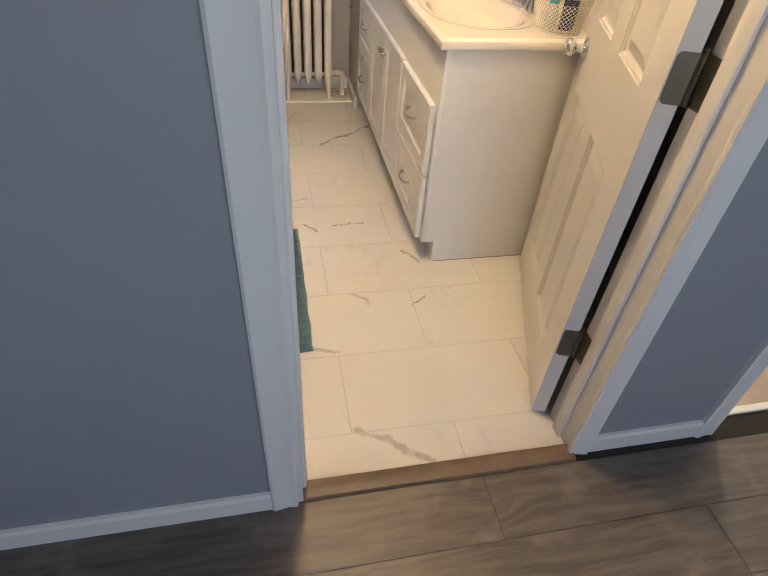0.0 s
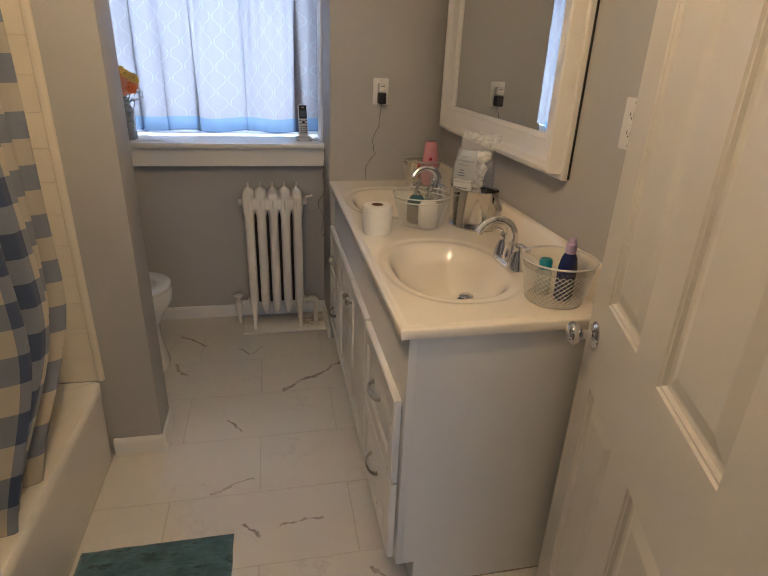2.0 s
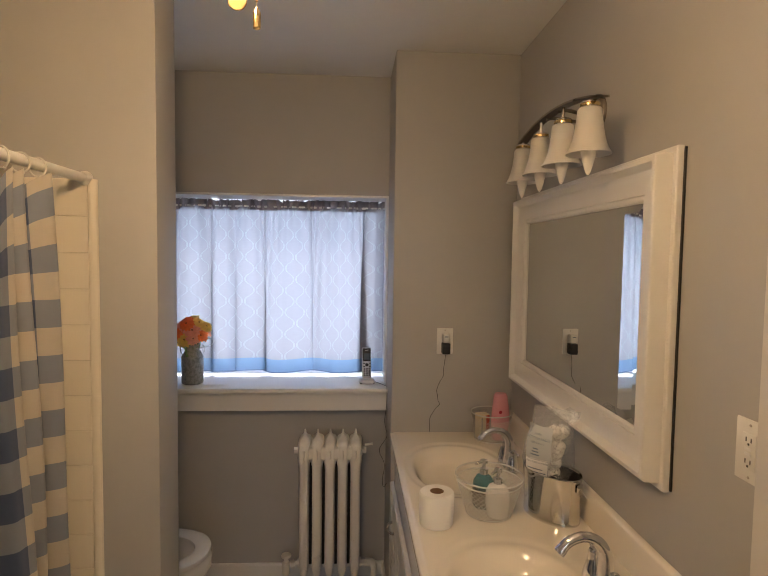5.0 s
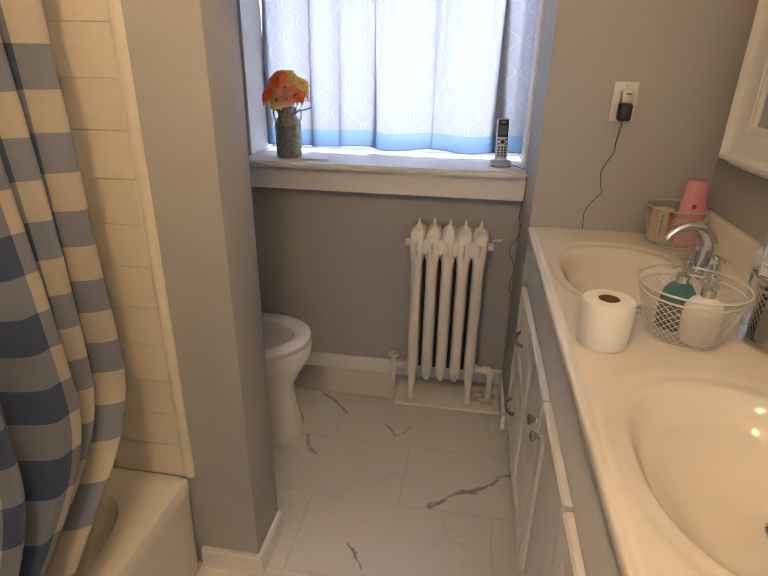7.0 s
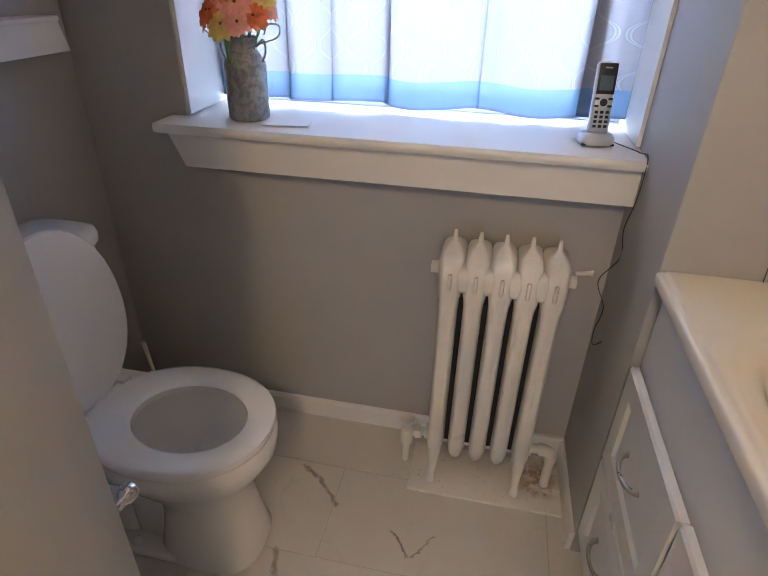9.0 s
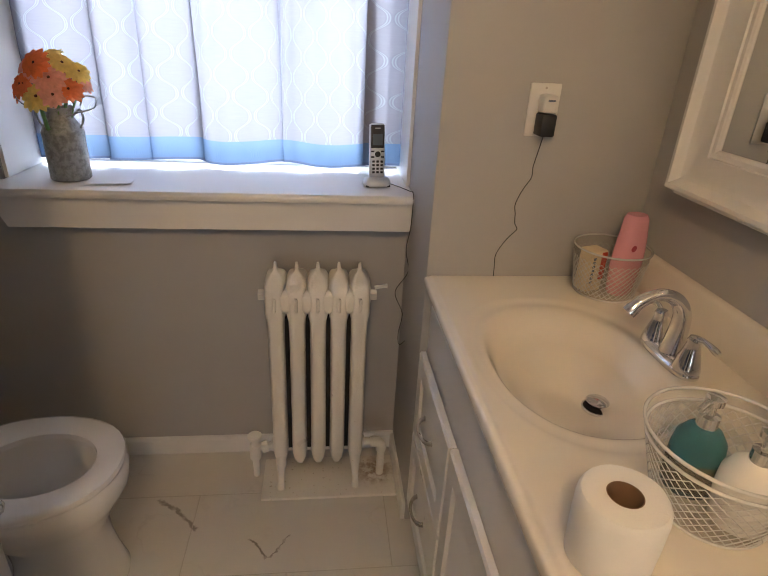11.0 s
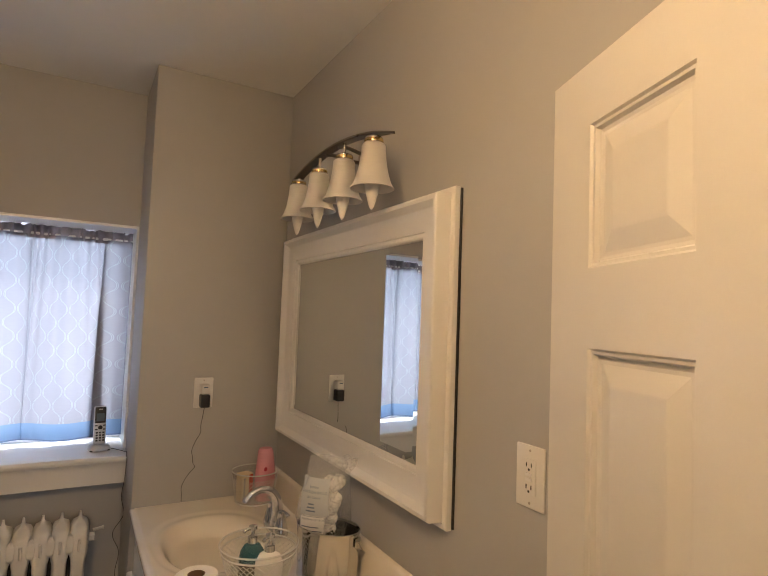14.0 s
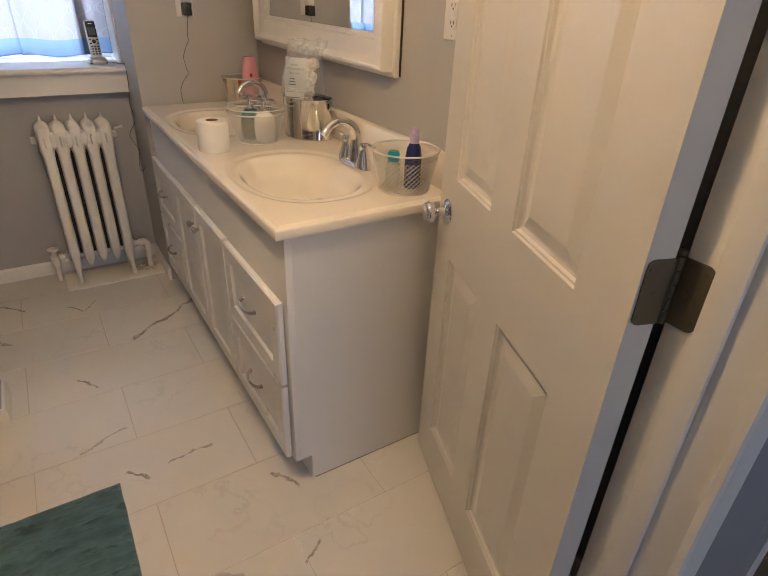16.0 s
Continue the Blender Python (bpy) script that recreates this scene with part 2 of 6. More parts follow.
def wood_planks():
    """Grey-brown vinyl planks with knots; grain runs along x."""
    g = Graph("grey_brown_plank")
    p = g.position()
    shift = g.vec("SCALE", (5.7, 2.3, 0.0))
    g.put(shift.node.inputs["Scale"], g.math("MULTIPLY", g.random(), 11.0))
    s = g.vec("ADD", p, shift)
    knot = g.node("ShaderNodeTexVoronoi", _out=0, Vector=g.vec("MULTIPLY", s, (1.3, 3.2, 1)), Scale=1.4)
    bend = g.math("MULTIPLY", g.ramp(knot, 0.0, 0.32, 1, 0), 0.10)
    warp = g.vec("ADD", g.vec("MULTIPLY", s, (1.6, 17.0, 1.0)), g.vec("MULTIPLY", g.noise(s, 2.6, 3, out=1), (0.25, 1.1, 0)))
    lift = g.vec("SCALE", (0.0, 9.0, 0.0))
    g.put(lift.node.inputs["Scale"], bend)
    grain = g.noise(g.vec("ADD", warp, lift), 2.4, 6, 0.62)
    fine = g.noise(g.vec("MULTIPLY", s, (12, 260, 1)), 1.0, 3)
    blot = g.noise(s, 7.5, 4)
    col = g.mix(g.ramp(grain, 0.28, 0.74), (0.095, 0.080, 0.068, 1), (0.205, 0.175, 0.148, 1))
    col = g.mix(g.ramp(blot, 0.55, 0.72, 0, 0.45), col, (0.31, 0.275, 0.235, 1))
    col = g.mix(g.ramp(knot, 0.025, 0.075, 0.85, 0), col, (0.03, 0.024, 0.02, 1))
    col = g.mix(g.math("MULTIPLY", g.math("SUBTRACT", g.random(), 0.5), 0.5, clamp=True), col, (0.07, 0.06, 0.05, 1))
    g.base(col, g.math("MULTIPLY_ADD", grain, 0.15, 0.36))
    g.bump(g.math("ADD", grain, g.math("MULTIPLY", fine, 0.5)), 0.15, 0.001)
    return g.mat


PLANK = wood_planks()
OAK = plain("threshold_oak", (0.17, 0.12, 0.082), 0.5, vary=0.32, scale=16, bump=0.15)


def wall_tile_glaze():
    g = Graph("cream_wall_tile_glaze")
    r = g.math("MULTIPLY_ADD", g.random(), 0.05, 0.965)
    col = g.vec("SCALE", (0.78, 0.73, 0.63))
    g.put(col.node.inputs["Scale"], r)
    g.base(col, 0.16)
    g.bump(g.noise(g.position(), 12, 2), 0.05, 0.002)
    return g.mat


WALL_TILE = wall_tile_glaze()


def gingham():
    """Woven buffalo check: UV in metres of cloth."""
    g = Graph("blue_buffalo_check_cloth")
    uv = g.place("UV")
    sep = g.node("ShaderNodeSeparateXYZ", Vector=uv).node
    size = 0.067
    stripes = []
    for axis in (0, 1):
        f = g.math("FRACT", g.math("DIVIDE", sep.outputs[axis], 2 * size))
        stripes.append(g.ramp(f, 0.496, 0.504))
    weave = g.math("MULTIPLY", g.math("SINE", g.math("MULTIPLY", sep.outputs[0], 4200)), g.math("SINE", g.math("MULTIPLY", sep.outputs[1], 4200)))
    both = g.math("MULTIPLY_ADD", weave, 0.04, g.math("MULTIPLY", g.math("ADD", stripes[0], stripes[1]), 0.5))
    col = g.mix(g.ramp(both, 0.0, 0.5), (0.54, 0.495, 0.43, 1), (0.225, 0.258, 0.335, 1))
    col = g.mix(g.ramp(both, 0.5, 1.0), col, (0.062, 0.092, 0.185, 1))
    crease = g.noise(g.vec("MULTIPLY", uv, (9, 4, 1)), 1.0, 4)
    g.base(col, 0.85, Sheen_Weight=0.2)
    g.bump(g.math("ADD", g.math("MULTIPLY", crease, 2.0), g.math("MULTIPLY", weave, 0.03)), 0.3, 0.006)
    thin = g.node("ShaderNodeBsdfTranslucent", Color=col)
    g.put(g.out.inputs[0], g.node("ShaderNodeMixShader", i0=0.18, i1=g.bsdf.outputs[0], i2=thin))
    return g.mat


CHECK = gingham()


def sheer(name, band):
    """Thin woven curtain with a trellis of doubled wavy lines and a blue hem band; UV in metres."""
    g = Graph(name)
    uv = g.place("UV")
    sep = g.node("ShaderNodeSeparateXYZ", Vector=uv).node
    u, v = sep.outputs[0], sep.outputs[1]
    pitch, height = 0.088, 0.118
    turn = g.math("MULTIPLY", v, 2 * math.pi / height)
    wave = g.math("MULTIPLY", g.math("MULTIPLY_ADD", g.math("SINE", g.math("MULTIPLY", turn, 3.0)), 0.07, g.math("SINE", turn)), 0.0178)
    lines = rims = None
    for sign in (1, -1):
        x = g.math("ADD", g.math("ADD", u, g.math("MULTIPLY", wave, sign)), pitch / 4 * (1 - sign) )
        d = g.math("ABSOLUTE", g.math("SUBTRACT", g.math("FRACT", g.math("DIVIDE", x, pitch)), 0.5))
        d = g.math("ABSOLUTE", g.math("SUBTRACT", g.math("MULTIPLY", d, pitch), 0.0020))
        m = g.ramp(d, 0.0004, 0.0020, 1, 0)
        lines = m if lines is None else g.math("MAXIMUM", lines, m)
        m = g.ramp(d, 0.0016, 0.0050, 0.45, 0)
        rims = m if rims is None else g.math("MAXIMUM", rims, m)
    weave = g.math("MULTIPLY", g.math("SINE", g.math("MULTIPLY", u, 3800)), g.math("SINE", g.math("MULTIPLY", v, 3800)))
    slub = g.noise(g.vec("MULTIPLY", uv, (30, 260, 1)), 1.0, 3)
    cloth = g.mix(slub, (0.335, 0.325, 0.365, 1), (0.385, 0.375, 0.41, 1))
    cloth = g.mix(rims, cloth, (0.285, 0.29, 0.325, 1))
    cloth = g.mix(lines, cloth, (0.435, 0.455, 0.48, 1))
    if band:
        hem = g.ramp(v, 0.071, 0.073, 1, 0)
        cloth = g.mix(hem, cloth, (0.19, 0.31, 0.49, 1))
        edge = g.ramp(v, 0.006, 0.008, 1, 0)
        cloth = g.mix(edge, cloth, (0.16, 0.22, 0.36, 1))
    g.base(cloth, 0.9)
    g.bump(g.math("ADD", lines, g.math("MULTIPLY", weave, 0.1)), 0.3, 0.001)
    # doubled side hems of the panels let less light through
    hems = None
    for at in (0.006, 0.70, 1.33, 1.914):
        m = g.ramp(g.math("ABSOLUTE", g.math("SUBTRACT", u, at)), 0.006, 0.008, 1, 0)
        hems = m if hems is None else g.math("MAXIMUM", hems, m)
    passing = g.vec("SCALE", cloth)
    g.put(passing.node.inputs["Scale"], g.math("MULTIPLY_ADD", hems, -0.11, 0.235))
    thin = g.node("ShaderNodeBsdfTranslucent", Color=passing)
    open_ = g.node("ShaderNodeBsdfTransparent", Color=(0.93, 0.95, 1.0, 1))
    body = g.node("ShaderNodeMixShader", i0=0.55, i1=g.bsdf.outputs[0], i2=thin)
    g.put(g.out.inputs[0], g.node("ShaderNodeMixShader", i0=0.012, i1=body, i2=open_))
    return g.mat


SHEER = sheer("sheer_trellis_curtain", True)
HEADER = plain("gathered_curtain_header", (0.33, 0.30, 0.34), 0.9, vary=0.25, scale=40, grain=300, bump=0.3)


def bath_mat():
    g = Graph("teal_bath_mat_pile")
    p = g.position()
    brush, tuft, big = g.noise(g.vec("MULTIPLY", p, (1, 2.2, 1)), 13, 5, 0.65), g.noise(p, 420, 3), g.noise(p, 5, 3)
    col = g.mix(g.ramp(brush, 0.30, 0.68), (0.028, 0.080, 0.115, 1), (0.095, 0.195, 0.255, 1))
    col = g.mix(g.math("MULTIPLY", tuft, 0.5), col, (0.065, 0.15, 0.17, 1))
    brushed = g.noise(g.vec("MULTIPLY", p, (1, 2.6, 1)), 16, 4, 0.7)
    col = g.mix(g.ramp(brushed, 0.57, 0.66, 0, 0.75), col, (0.014, 0.038, 0.050, 1))
    g.base(col, 0.97, Sheen_Weight=0.35)
    g.bump(g.math("ADD", g.math("MULTIPLY", brush, 2.0), tuft), 0.7, 0.004)
    return g.mat


MAT = bath_mat()


def galvanised():
    g = Graph("galvanised_sheet")
    p = g.position()
    cell = g.node("ShaderNodeTexVoronoi", _out=1, Vector=p, Scale=130.0)
    rust = g.noise(p, 26, 5, 0.65)
    col = g.mix(g.math("MULTIPLY", g.node("ShaderNodeSeparateXYZ", Vector=cell), 0.5), (0.30, 0.31, 0.30, 1), (0.40, 0.41, 0.40, 1))
    col = g.mix(g.ramp(g.noise(p, 70, 4, 0.6), 0.42, 0.62, 0, 0.7), col, (0.17, 0.175, 0.17, 1))
    col = g.mix(g.ramp(rust, 0.56, 0.72, 0, 0.6), col, (0.20, 0.14, 0.09, 1))
    g.base(col, g.math("MULTIPLY_ADD", rust, 0.25, 0.38), 0.55)
    g.bump(rust, 0.2, 0.001)
    return g.mat


ZINC = galvanised()
PAIL = plain("polished_tin", (0.70, 0.69, 0.66), 0.07, 1.0, vary=0.05, bump=0.02, rough_vary=0.03)


def clear(name, color, keep, rough=0.08):
    """Thin clear plastic: mostly see-through, with a glossy skin."""
    g = Graph(name)
    g.base((*color, 1), rough)
    open_ = g.node("ShaderNodeBsdfTransparent", Color=(*[0.5 + 0.5 * c for c in color], 1))
    g.put(g.out.inputs[0], g.node("ShaderNodeMixShader", i0=keep, i1=open_, i2=g.bsdf.outputs[0]))
    return g.mat


def crinkled_film():
    """Clear film with sharp creases: whiter and glossier along the folds."""
    g = Graph("crinkled_clear_film")
    p = g.position()
    crease = g.node("ShaderNodeTexVoronoi", _out=0, Vector=g.vec("ADD", p, g.vec("MULTIPLY", g.noise(p, 30, 3, out=1), (0.03, 0.03, 0.03))), Scale=42.0)
    ridge = g.math("ABSOLUTE", g.math("SUBTRACT", g.noise(p, 34, 4, 0.55), 0.5))
    g.base((0.88, 0.91, 0.95, 1), 0.10)
    g.bump(g.math("ADD", crease, g.noise(p, 60, 3)), 0.9, 0.006)
    keep = g.ramp(ridge, 0.0, 0.09, 0.27, 0.15)
    open_ = g.node("ShaderNodeBsdfTransparent", Color=(0.94, 0.95, 0.97, 1))
    g.put(g.out.inputs[0], g.node("ShaderNodeMixShader", i0=keep, i1=open_, i2=g.bsdf.outputs[0]))
    return g.mat


FILM = crinkled_film()
BASKET_WALL = clear("clear_basket_plastic", (0.80, 0.79, 0.76), 0.10)
PRINT_FILM = clear("milky_printed_film", (0.78, 0.83, 0.88), 0.6, 0.2)
STRAND = clear("milky_plastic_strand", (0.84, 0.83, 0.80), 0.78)
TEAL_LIQUID = clear("teal_soap", (0.09, 0.35, 0.42), 0.45)
BLUE_LIQUID = clear("dark_blue_soap", (0.015, 0.025, 0.13), 0.95)
CLEAR_LIQUID = clear("clear_lotion", (0.70, 0.75, 0.75), 0.45)


def glass(name, rough=0.0):
    g = Graph(name)
    g.base((1, 1, 1, 1), rough, Transmission_Weight=1.0, IOR=1.45)
    return g.mat


PANE = glass("window_glass")


def frosted():
    g = Graph("frosted_glass_shade")
    p = g.position()
    cloud = g.noise(p, 16, 4)
    col = g.mix(cloud, (0.76, 0.74, 0.70, 1), (0.84, 0.82, 0.79, 1))
    g.base(col, 0.3)
    thin = g.node("ShaderNodeBsdfTranslucent", Color=col)
    g.put(g.out.inputs[0], g.node("ShaderNodeMixShader", i0=0.3, i1=g.bsdf.outputs[0], i2=thin))
    return g.mat


FROSTED = frosted()


def glowing():
    g = Graph("lit_opal_glass")
    g.base((0.85, 0.80, 0.70, 1), 0.3, Emission_Color=(1.0, 0.80, 0.52, 1), Emission_Strength=15.0)
    return g.mat


OPAL = glowing()


def mirror_glass():
    g = Graph("mirror_silver")
    g.base((0.80, 0.82, 0.81, 1), 0.015, 1.0)
    return g.mat


MIRROR = mirror_glass()


# ---- mesh tools ----
def smoothstep(a, b, x):
    x = min(1.0, max(0.0, (x - a) / (b - a)))
    return x * x * (3 - 2 * x)


def add_box(bm, x0, y0, z0, x1, y1, z1, bevel=0.0, segments=2, m=None):
    made = bmesh.ops.create_cube(bm, size=1.0)["verts"]
    for v in made:
        v.co = Vector(((x0 + x1) / 2 + v.co.x * (x1 - x0), (y0 + y1) / 2 + v.co.y * (y1 - y0), (z0 + z1) / 2 + v.co.z * (z1 - z0)))
        if m:
            v.co = m @ v.co
    if bevel:
        edges = list({e for v in made for e in v.link_edges})
        bmesh.ops.bevel(bm, geom=edges, offset=bevel, segments=segments, profile=0.5, affect="EDGES", clamp_overlap=True)


def box(*a, bevel=0.0, segments=2, m=None):
    bm = bmesh.new()
    add_box(bm, *a, bevel=bevel, segments=segments, m=m)
    return bm


def add_rings(bm, rings, cap_start=True, cap_end=True, closed=True):
    """Skin between rings of points of equal number."""
    rows = [[bm.verts.new(p) for p in ring] for ring in rings]
    n = len(rows[0])
    for a, b in zip(rows, rows[1:]):
        for i in range(n if closed else n - 1):
            j = (i + 1) % n
            bm.faces.new((a[i], a[j], b[j], b[i]))
    if closed and cap_start:
        bm.faces.new(tuple(reversed(rows[0])))
    if closed and cap_end:
        bm.faces.new(tuple(rows[-1]))
    return rows


def circle(cx, cy, z, rx, ry=None, n=24, power=2.0):
    ry = rx if ry is None else ry
    pts = []
    for i in range(n):
        a = 2 * math.pi * i / n
        c, s = math.cos(a), math.sin(a)
        pts.append(Vector((cx + rx * math.copysign(abs(c) ** (2 / power), c), cy + ry * math.copysign(abs(s) ** (2 / power), s), z)))
    return pts


def add_lathe(bm, profile, n=24, m=None, cap_start=True, cap_end=True, squash=1.0):
    """profile: (radius, height) pairs, turned round z."""
    rings = [circle(0, 0, z, max(r, 1e-4), max(r, 1e-4) * squash, n) for r, z in profile]
    if m:
        rings = [[m @ p for p in ring] for ring in rings]
    add_rings(bm, rings, cap_start, cap_end)


def lathe(profile, n=24, m=None, **k):
    bm = bmesh.new()
    add_lathe(bm, profile, n, m, **k)
    return bm


def add_tube(bm, path, radius, n=8, closed=False):
    """A round bar along a path; radius: one, or one for each point."""
    path = [Vector(p) for p in path]
    radii = radius if isinstance(radius, (list, tuple)) else [radius] * len(path)
    rings, side = [], None
    for i, p in enumerate(path):
        if closed:
            ahead = path[(i + 1) % len(path)] - path[i - 1]
        else:
            ahead = path[min(i + 1, len(path) - 1)] - path[max(i - 1, 0)]
        ahead.normalize()
        if side is None:
            side = ahead.orthogonal().normalized()
        side = (side - ahead * side.dot(ahead)).normalized()
        other = ahead.cross(side)
        rings.append([p + radii[i] * (math.cos(2 * math.pi * k / n) * side + math.sin(2 * math.pi * k / n) * other) for k in range(n)])
    if closed:
        rings.append(rings[0])
        add_rings(bm, rings, False, False)
        bmesh.ops.remove_doubles(bm, verts=bm.verts, dist=1e-6)
    else:
        add_rings(bm, rings)


def tube(path, radius, n=8, closed=False):
    bm = bmesh.new()
    add_tube(bm, path, radius, n, closed)
    return bm


def curve(points, steps=6):
    """A smooth path through points (Catmull-Rom)."""
    p = [Vector(q) for q in points]
    p = [2 * p[0] - p[1], *p, 2 * p[-1] - p[-2]]
    out = []
    for i in range(1, len(p) - 2):
        for k in range(steps):
            t = k / steps
            out.append(0.5 * (2 * p[i] + (p[i + 1] - p[i - 1]) * t + (2 * p[i - 1] - 5 * p[i] + 4 * p[i + 1] - p[i + 2]) * t * t + (3 * p[i] - p[i - 1] - 3 * p[i + 1] + p[i + 2]) * t ** 3))
    return [*out, p[-2]]


def add_prism(bm, outline, axis, a, b):
    """An outline of 2D points, drawn out along an axis from a to b."""
    def at(u, v, w):
        return Vector({"x": (w, u, v), "y": (u, w, v), "z": (u, v, w)}[axis])
    add_rings(bm, [[at(u, v, a) for u, v in outline], [at(u, v, b) for u, v in outline]])


def prism(outline, axis, a, b):
    bm = bmesh.new()
    add_prism(bm, outline, axis, a, b)
    return bm


def mesh_of(name, bm, material, smooth=None):
    bmesh.ops.recalc_face_normals(bm, faces=bm.faces)
    data = bpy.data.meshes.new(name)
    if smooth is not None:
        for f in bm.faces:
            f.smooth = True
        for e in bm.edges:
            e.smooth = len(e.link_faces) == 2 and e.calc_face_angle(0.0) < radians(smooth)
    bm.to_mesh(data)
    bm.free()
    data.materials.append(material)
    return data


def part(name, bm, material, parent, label="", smooth=35):
    ob = new(name, mesh_of(name, bm, material, smooth))
    ob.parent = parent
    return tagged(ob, label) if label else ob


def thing(name, label, category, place=(0, 0, 0), group="", turn=0.0):
    ob = new(name)
    ob.empty_display_size = 0.05
    ob.matrix_world = pose(*place, 0, 0, turn)
    return tagged(ob, label, category, group)


def solid(name, bm, material, label, category, kind="", group="", smooth=35, m=None):
    ob = new(name, mesh_of(name, bm, material, smooth))
    if m:
        ob.matrix_world = m
    return tagged(ob, label, category, group, kind)


def structure(name, bm, material, label, category, smooth=35):
    return solid(name, bm, material, label, category, "structure", smooth=smooth)


# ---- plan ----
CEIL = 2.54
RIGHT, LEFT_TUB, LEFT_WC = 1.078, -1.13, -0.93
FRONT_HALL, FRONT = 0.705, 0.802
PART_A, PART_B, PART_X = 2.39, 2.557, -0.20
CHASE_X, CHASE_Y = 0.533, 3.185
WIN_Y, WIN_OUT, WIN_L, SILL, HEAD = 3.54, 3.97, -0.62, 1.0, 1.957
DOOR_L, DOOR_R, DOOR_H = 0.012, 0.782, 1.995
HALL_R, FRONT_R = 0.735, 0.860  # the wall right of the doorway stands further in
SIDE_L, SIDE_R = 1.275, 2.05

# walls
bm = bmesh.new()
for x0, x1, z0, z1 in ((-2.2, DOOR_L - 0.02, 0, CEIL), (DOOR_R + 0.02, SIDE_L - 0.02, 0, CEIL), (SIDE_R + 0.02, 2.7, 0, CEIL), (DOOR_L - 0.02, DOOR_R + 0.02, DOOR_H + 0.02, CEIL), (SIDE_L - 0.02, SIDE_R + 0.02, DOOR_H + 0.02, CEIL)):
    add_box(bm, x0, HALL_R if x0 > 0.5 else FRONT_HALL, z0, x1, HALL_R + 0.03, z1)
structure("wall_hall", bm, HALL_PAINT, "blue-grey painted hall wall with white door casings", "wall")
bm = bmesh.new()
for x0, x1, z0, z1 in ((-1.25, DOOR_L - 0.02, 0, CEIL), (DOOR_R + 0.02, RIGHT, 0, CEIL), (DOOR_L - 0.02, DOOR_R + 0.02, DOOR_H + 0.02, CEIL)):
    add_box(bm, x0, HALL_R + 0.03, z0, x1, FRONT_R if x0 > 0.5 else FRONT, z1)
structure("wall_south", bm, PAINT, "grey painted bathroom wall round the doorway", "wall")
bm = bmesh.new()
for x0, x1, z0, z1 in ((1.2, SIDE_L - 0.02, 0, CEIL), (SIDE_R + 0.02, 2.7, 0, CEIL), (SIDE_L - 0.02, SIDE_R + 0.02, DOOR_H + 0.02, CEIL)):
    add_box(bm, x0, FRONT_HALL + 0.06, z0, x1, FRONT, z1)
for b in ((2.7, FRONT, 0, 2.8, 3.2, CEIL), (1.2, 3.2, 0, 2.8, 3.3, CEIL)):
    add_box(bm, *b)
structure("wall_side_room", bm, PAINT, "plain painted walls of the room beside the bathroom", "wall")
structure("wall_east", box(RIGHT, FRONT_HALL + 0.06, 0, 1.2, WIN_OUT, CEIL), PAINT, "grey painted wall behind the vanity and mirror", "wall")
structure("wall_chase", box(CHASE_X, CHASE_Y, 0, RIGHT, WIN_OUT, CEIL, bevel=0.004), PAINT, "grey painted boxed-out wall at the vanity's end", "wall")
bm = bmesh.new()
for b in ((-1.05, WIN_Y, 0, CHASE_X, WIN_OUT, SILL - 0.03), (-1.05, WIN_Y, HEAD, CHASE_X, WIN_OUT, CEIL), (-1.05, WIN_Y, SILL - 0.03, WIN_L, WIN_OUT, HEAD)):
    add_box(bm, *b)
structure("wall_north", bm, PAINT, "grey painted window wall with a deep recess", "wall")
structure("wall_partition", box(LEFT_TUB - 0.12, PART_A, 0, PART_X, PART_B, CEIL, bevel=0.004), PAINT, "grey painted partition between bathtub and toilet", "wall")
structure("wall_west_toilet", box(-1.05, PART_B, 0, LEFT_WC, WIN_Y, CEIL), PAINT, "grey painted wall behind the toilet tank", "wall")
structure("wall_west_tub", box(LEFT_TUB - 0.12, FRONT, 0, LEFT_TUB, PART_A, CEIL), PAINT, "painted wall behind the bathtub", "wall")
# unseen hall walls, with an opening added for the hall lamp
bm = bmesh.new()
for b in ((-2.3, -2.5, 0, -2.2, FRONT_HALL + 0.06, CEIL), (2.7, -2.5, 0, 2.8, FRONT_HALL + 0.06, CEIL), (-2.3, -2.6, 0, -0.35, -2.5, CEIL), (1.25, -2.6, 0, 2.8, -2.5, CEIL), (-0.35, -2.6, 0, 1.25, -2.5, 0.85), (-0.35, -2.6, 2.15, 1.25, -2.5, CEIL)):
    add_box(bm, *b)
structure("wall_hall_back", bm, HALL_PAINT, "blue-grey painted walls closing the hall", "wall")
structure("ceiling", box(-2.3, -2.6, CEIL, 2.8, WIN_OUT, CEIL + 0.08), CEILING_PAINT, "flat white painted ceiling", "ceiling")

# baseboards: a flat board with an eased top
BASE = ((0, 0), (0.013, 0), (0.013, 0.058), (0.008, 0.068), (0, 0.07))


def baseboard(name, axis, line, sign, a, b, label):
    """axis: the way it runs; line: the wall's face; sign: the side that it stands out to."""
    return structure(name, prism([(line + sign * u, v) for u, v in BASE], axis, a, b), TRIM, label, "baseboard", smooth=20)


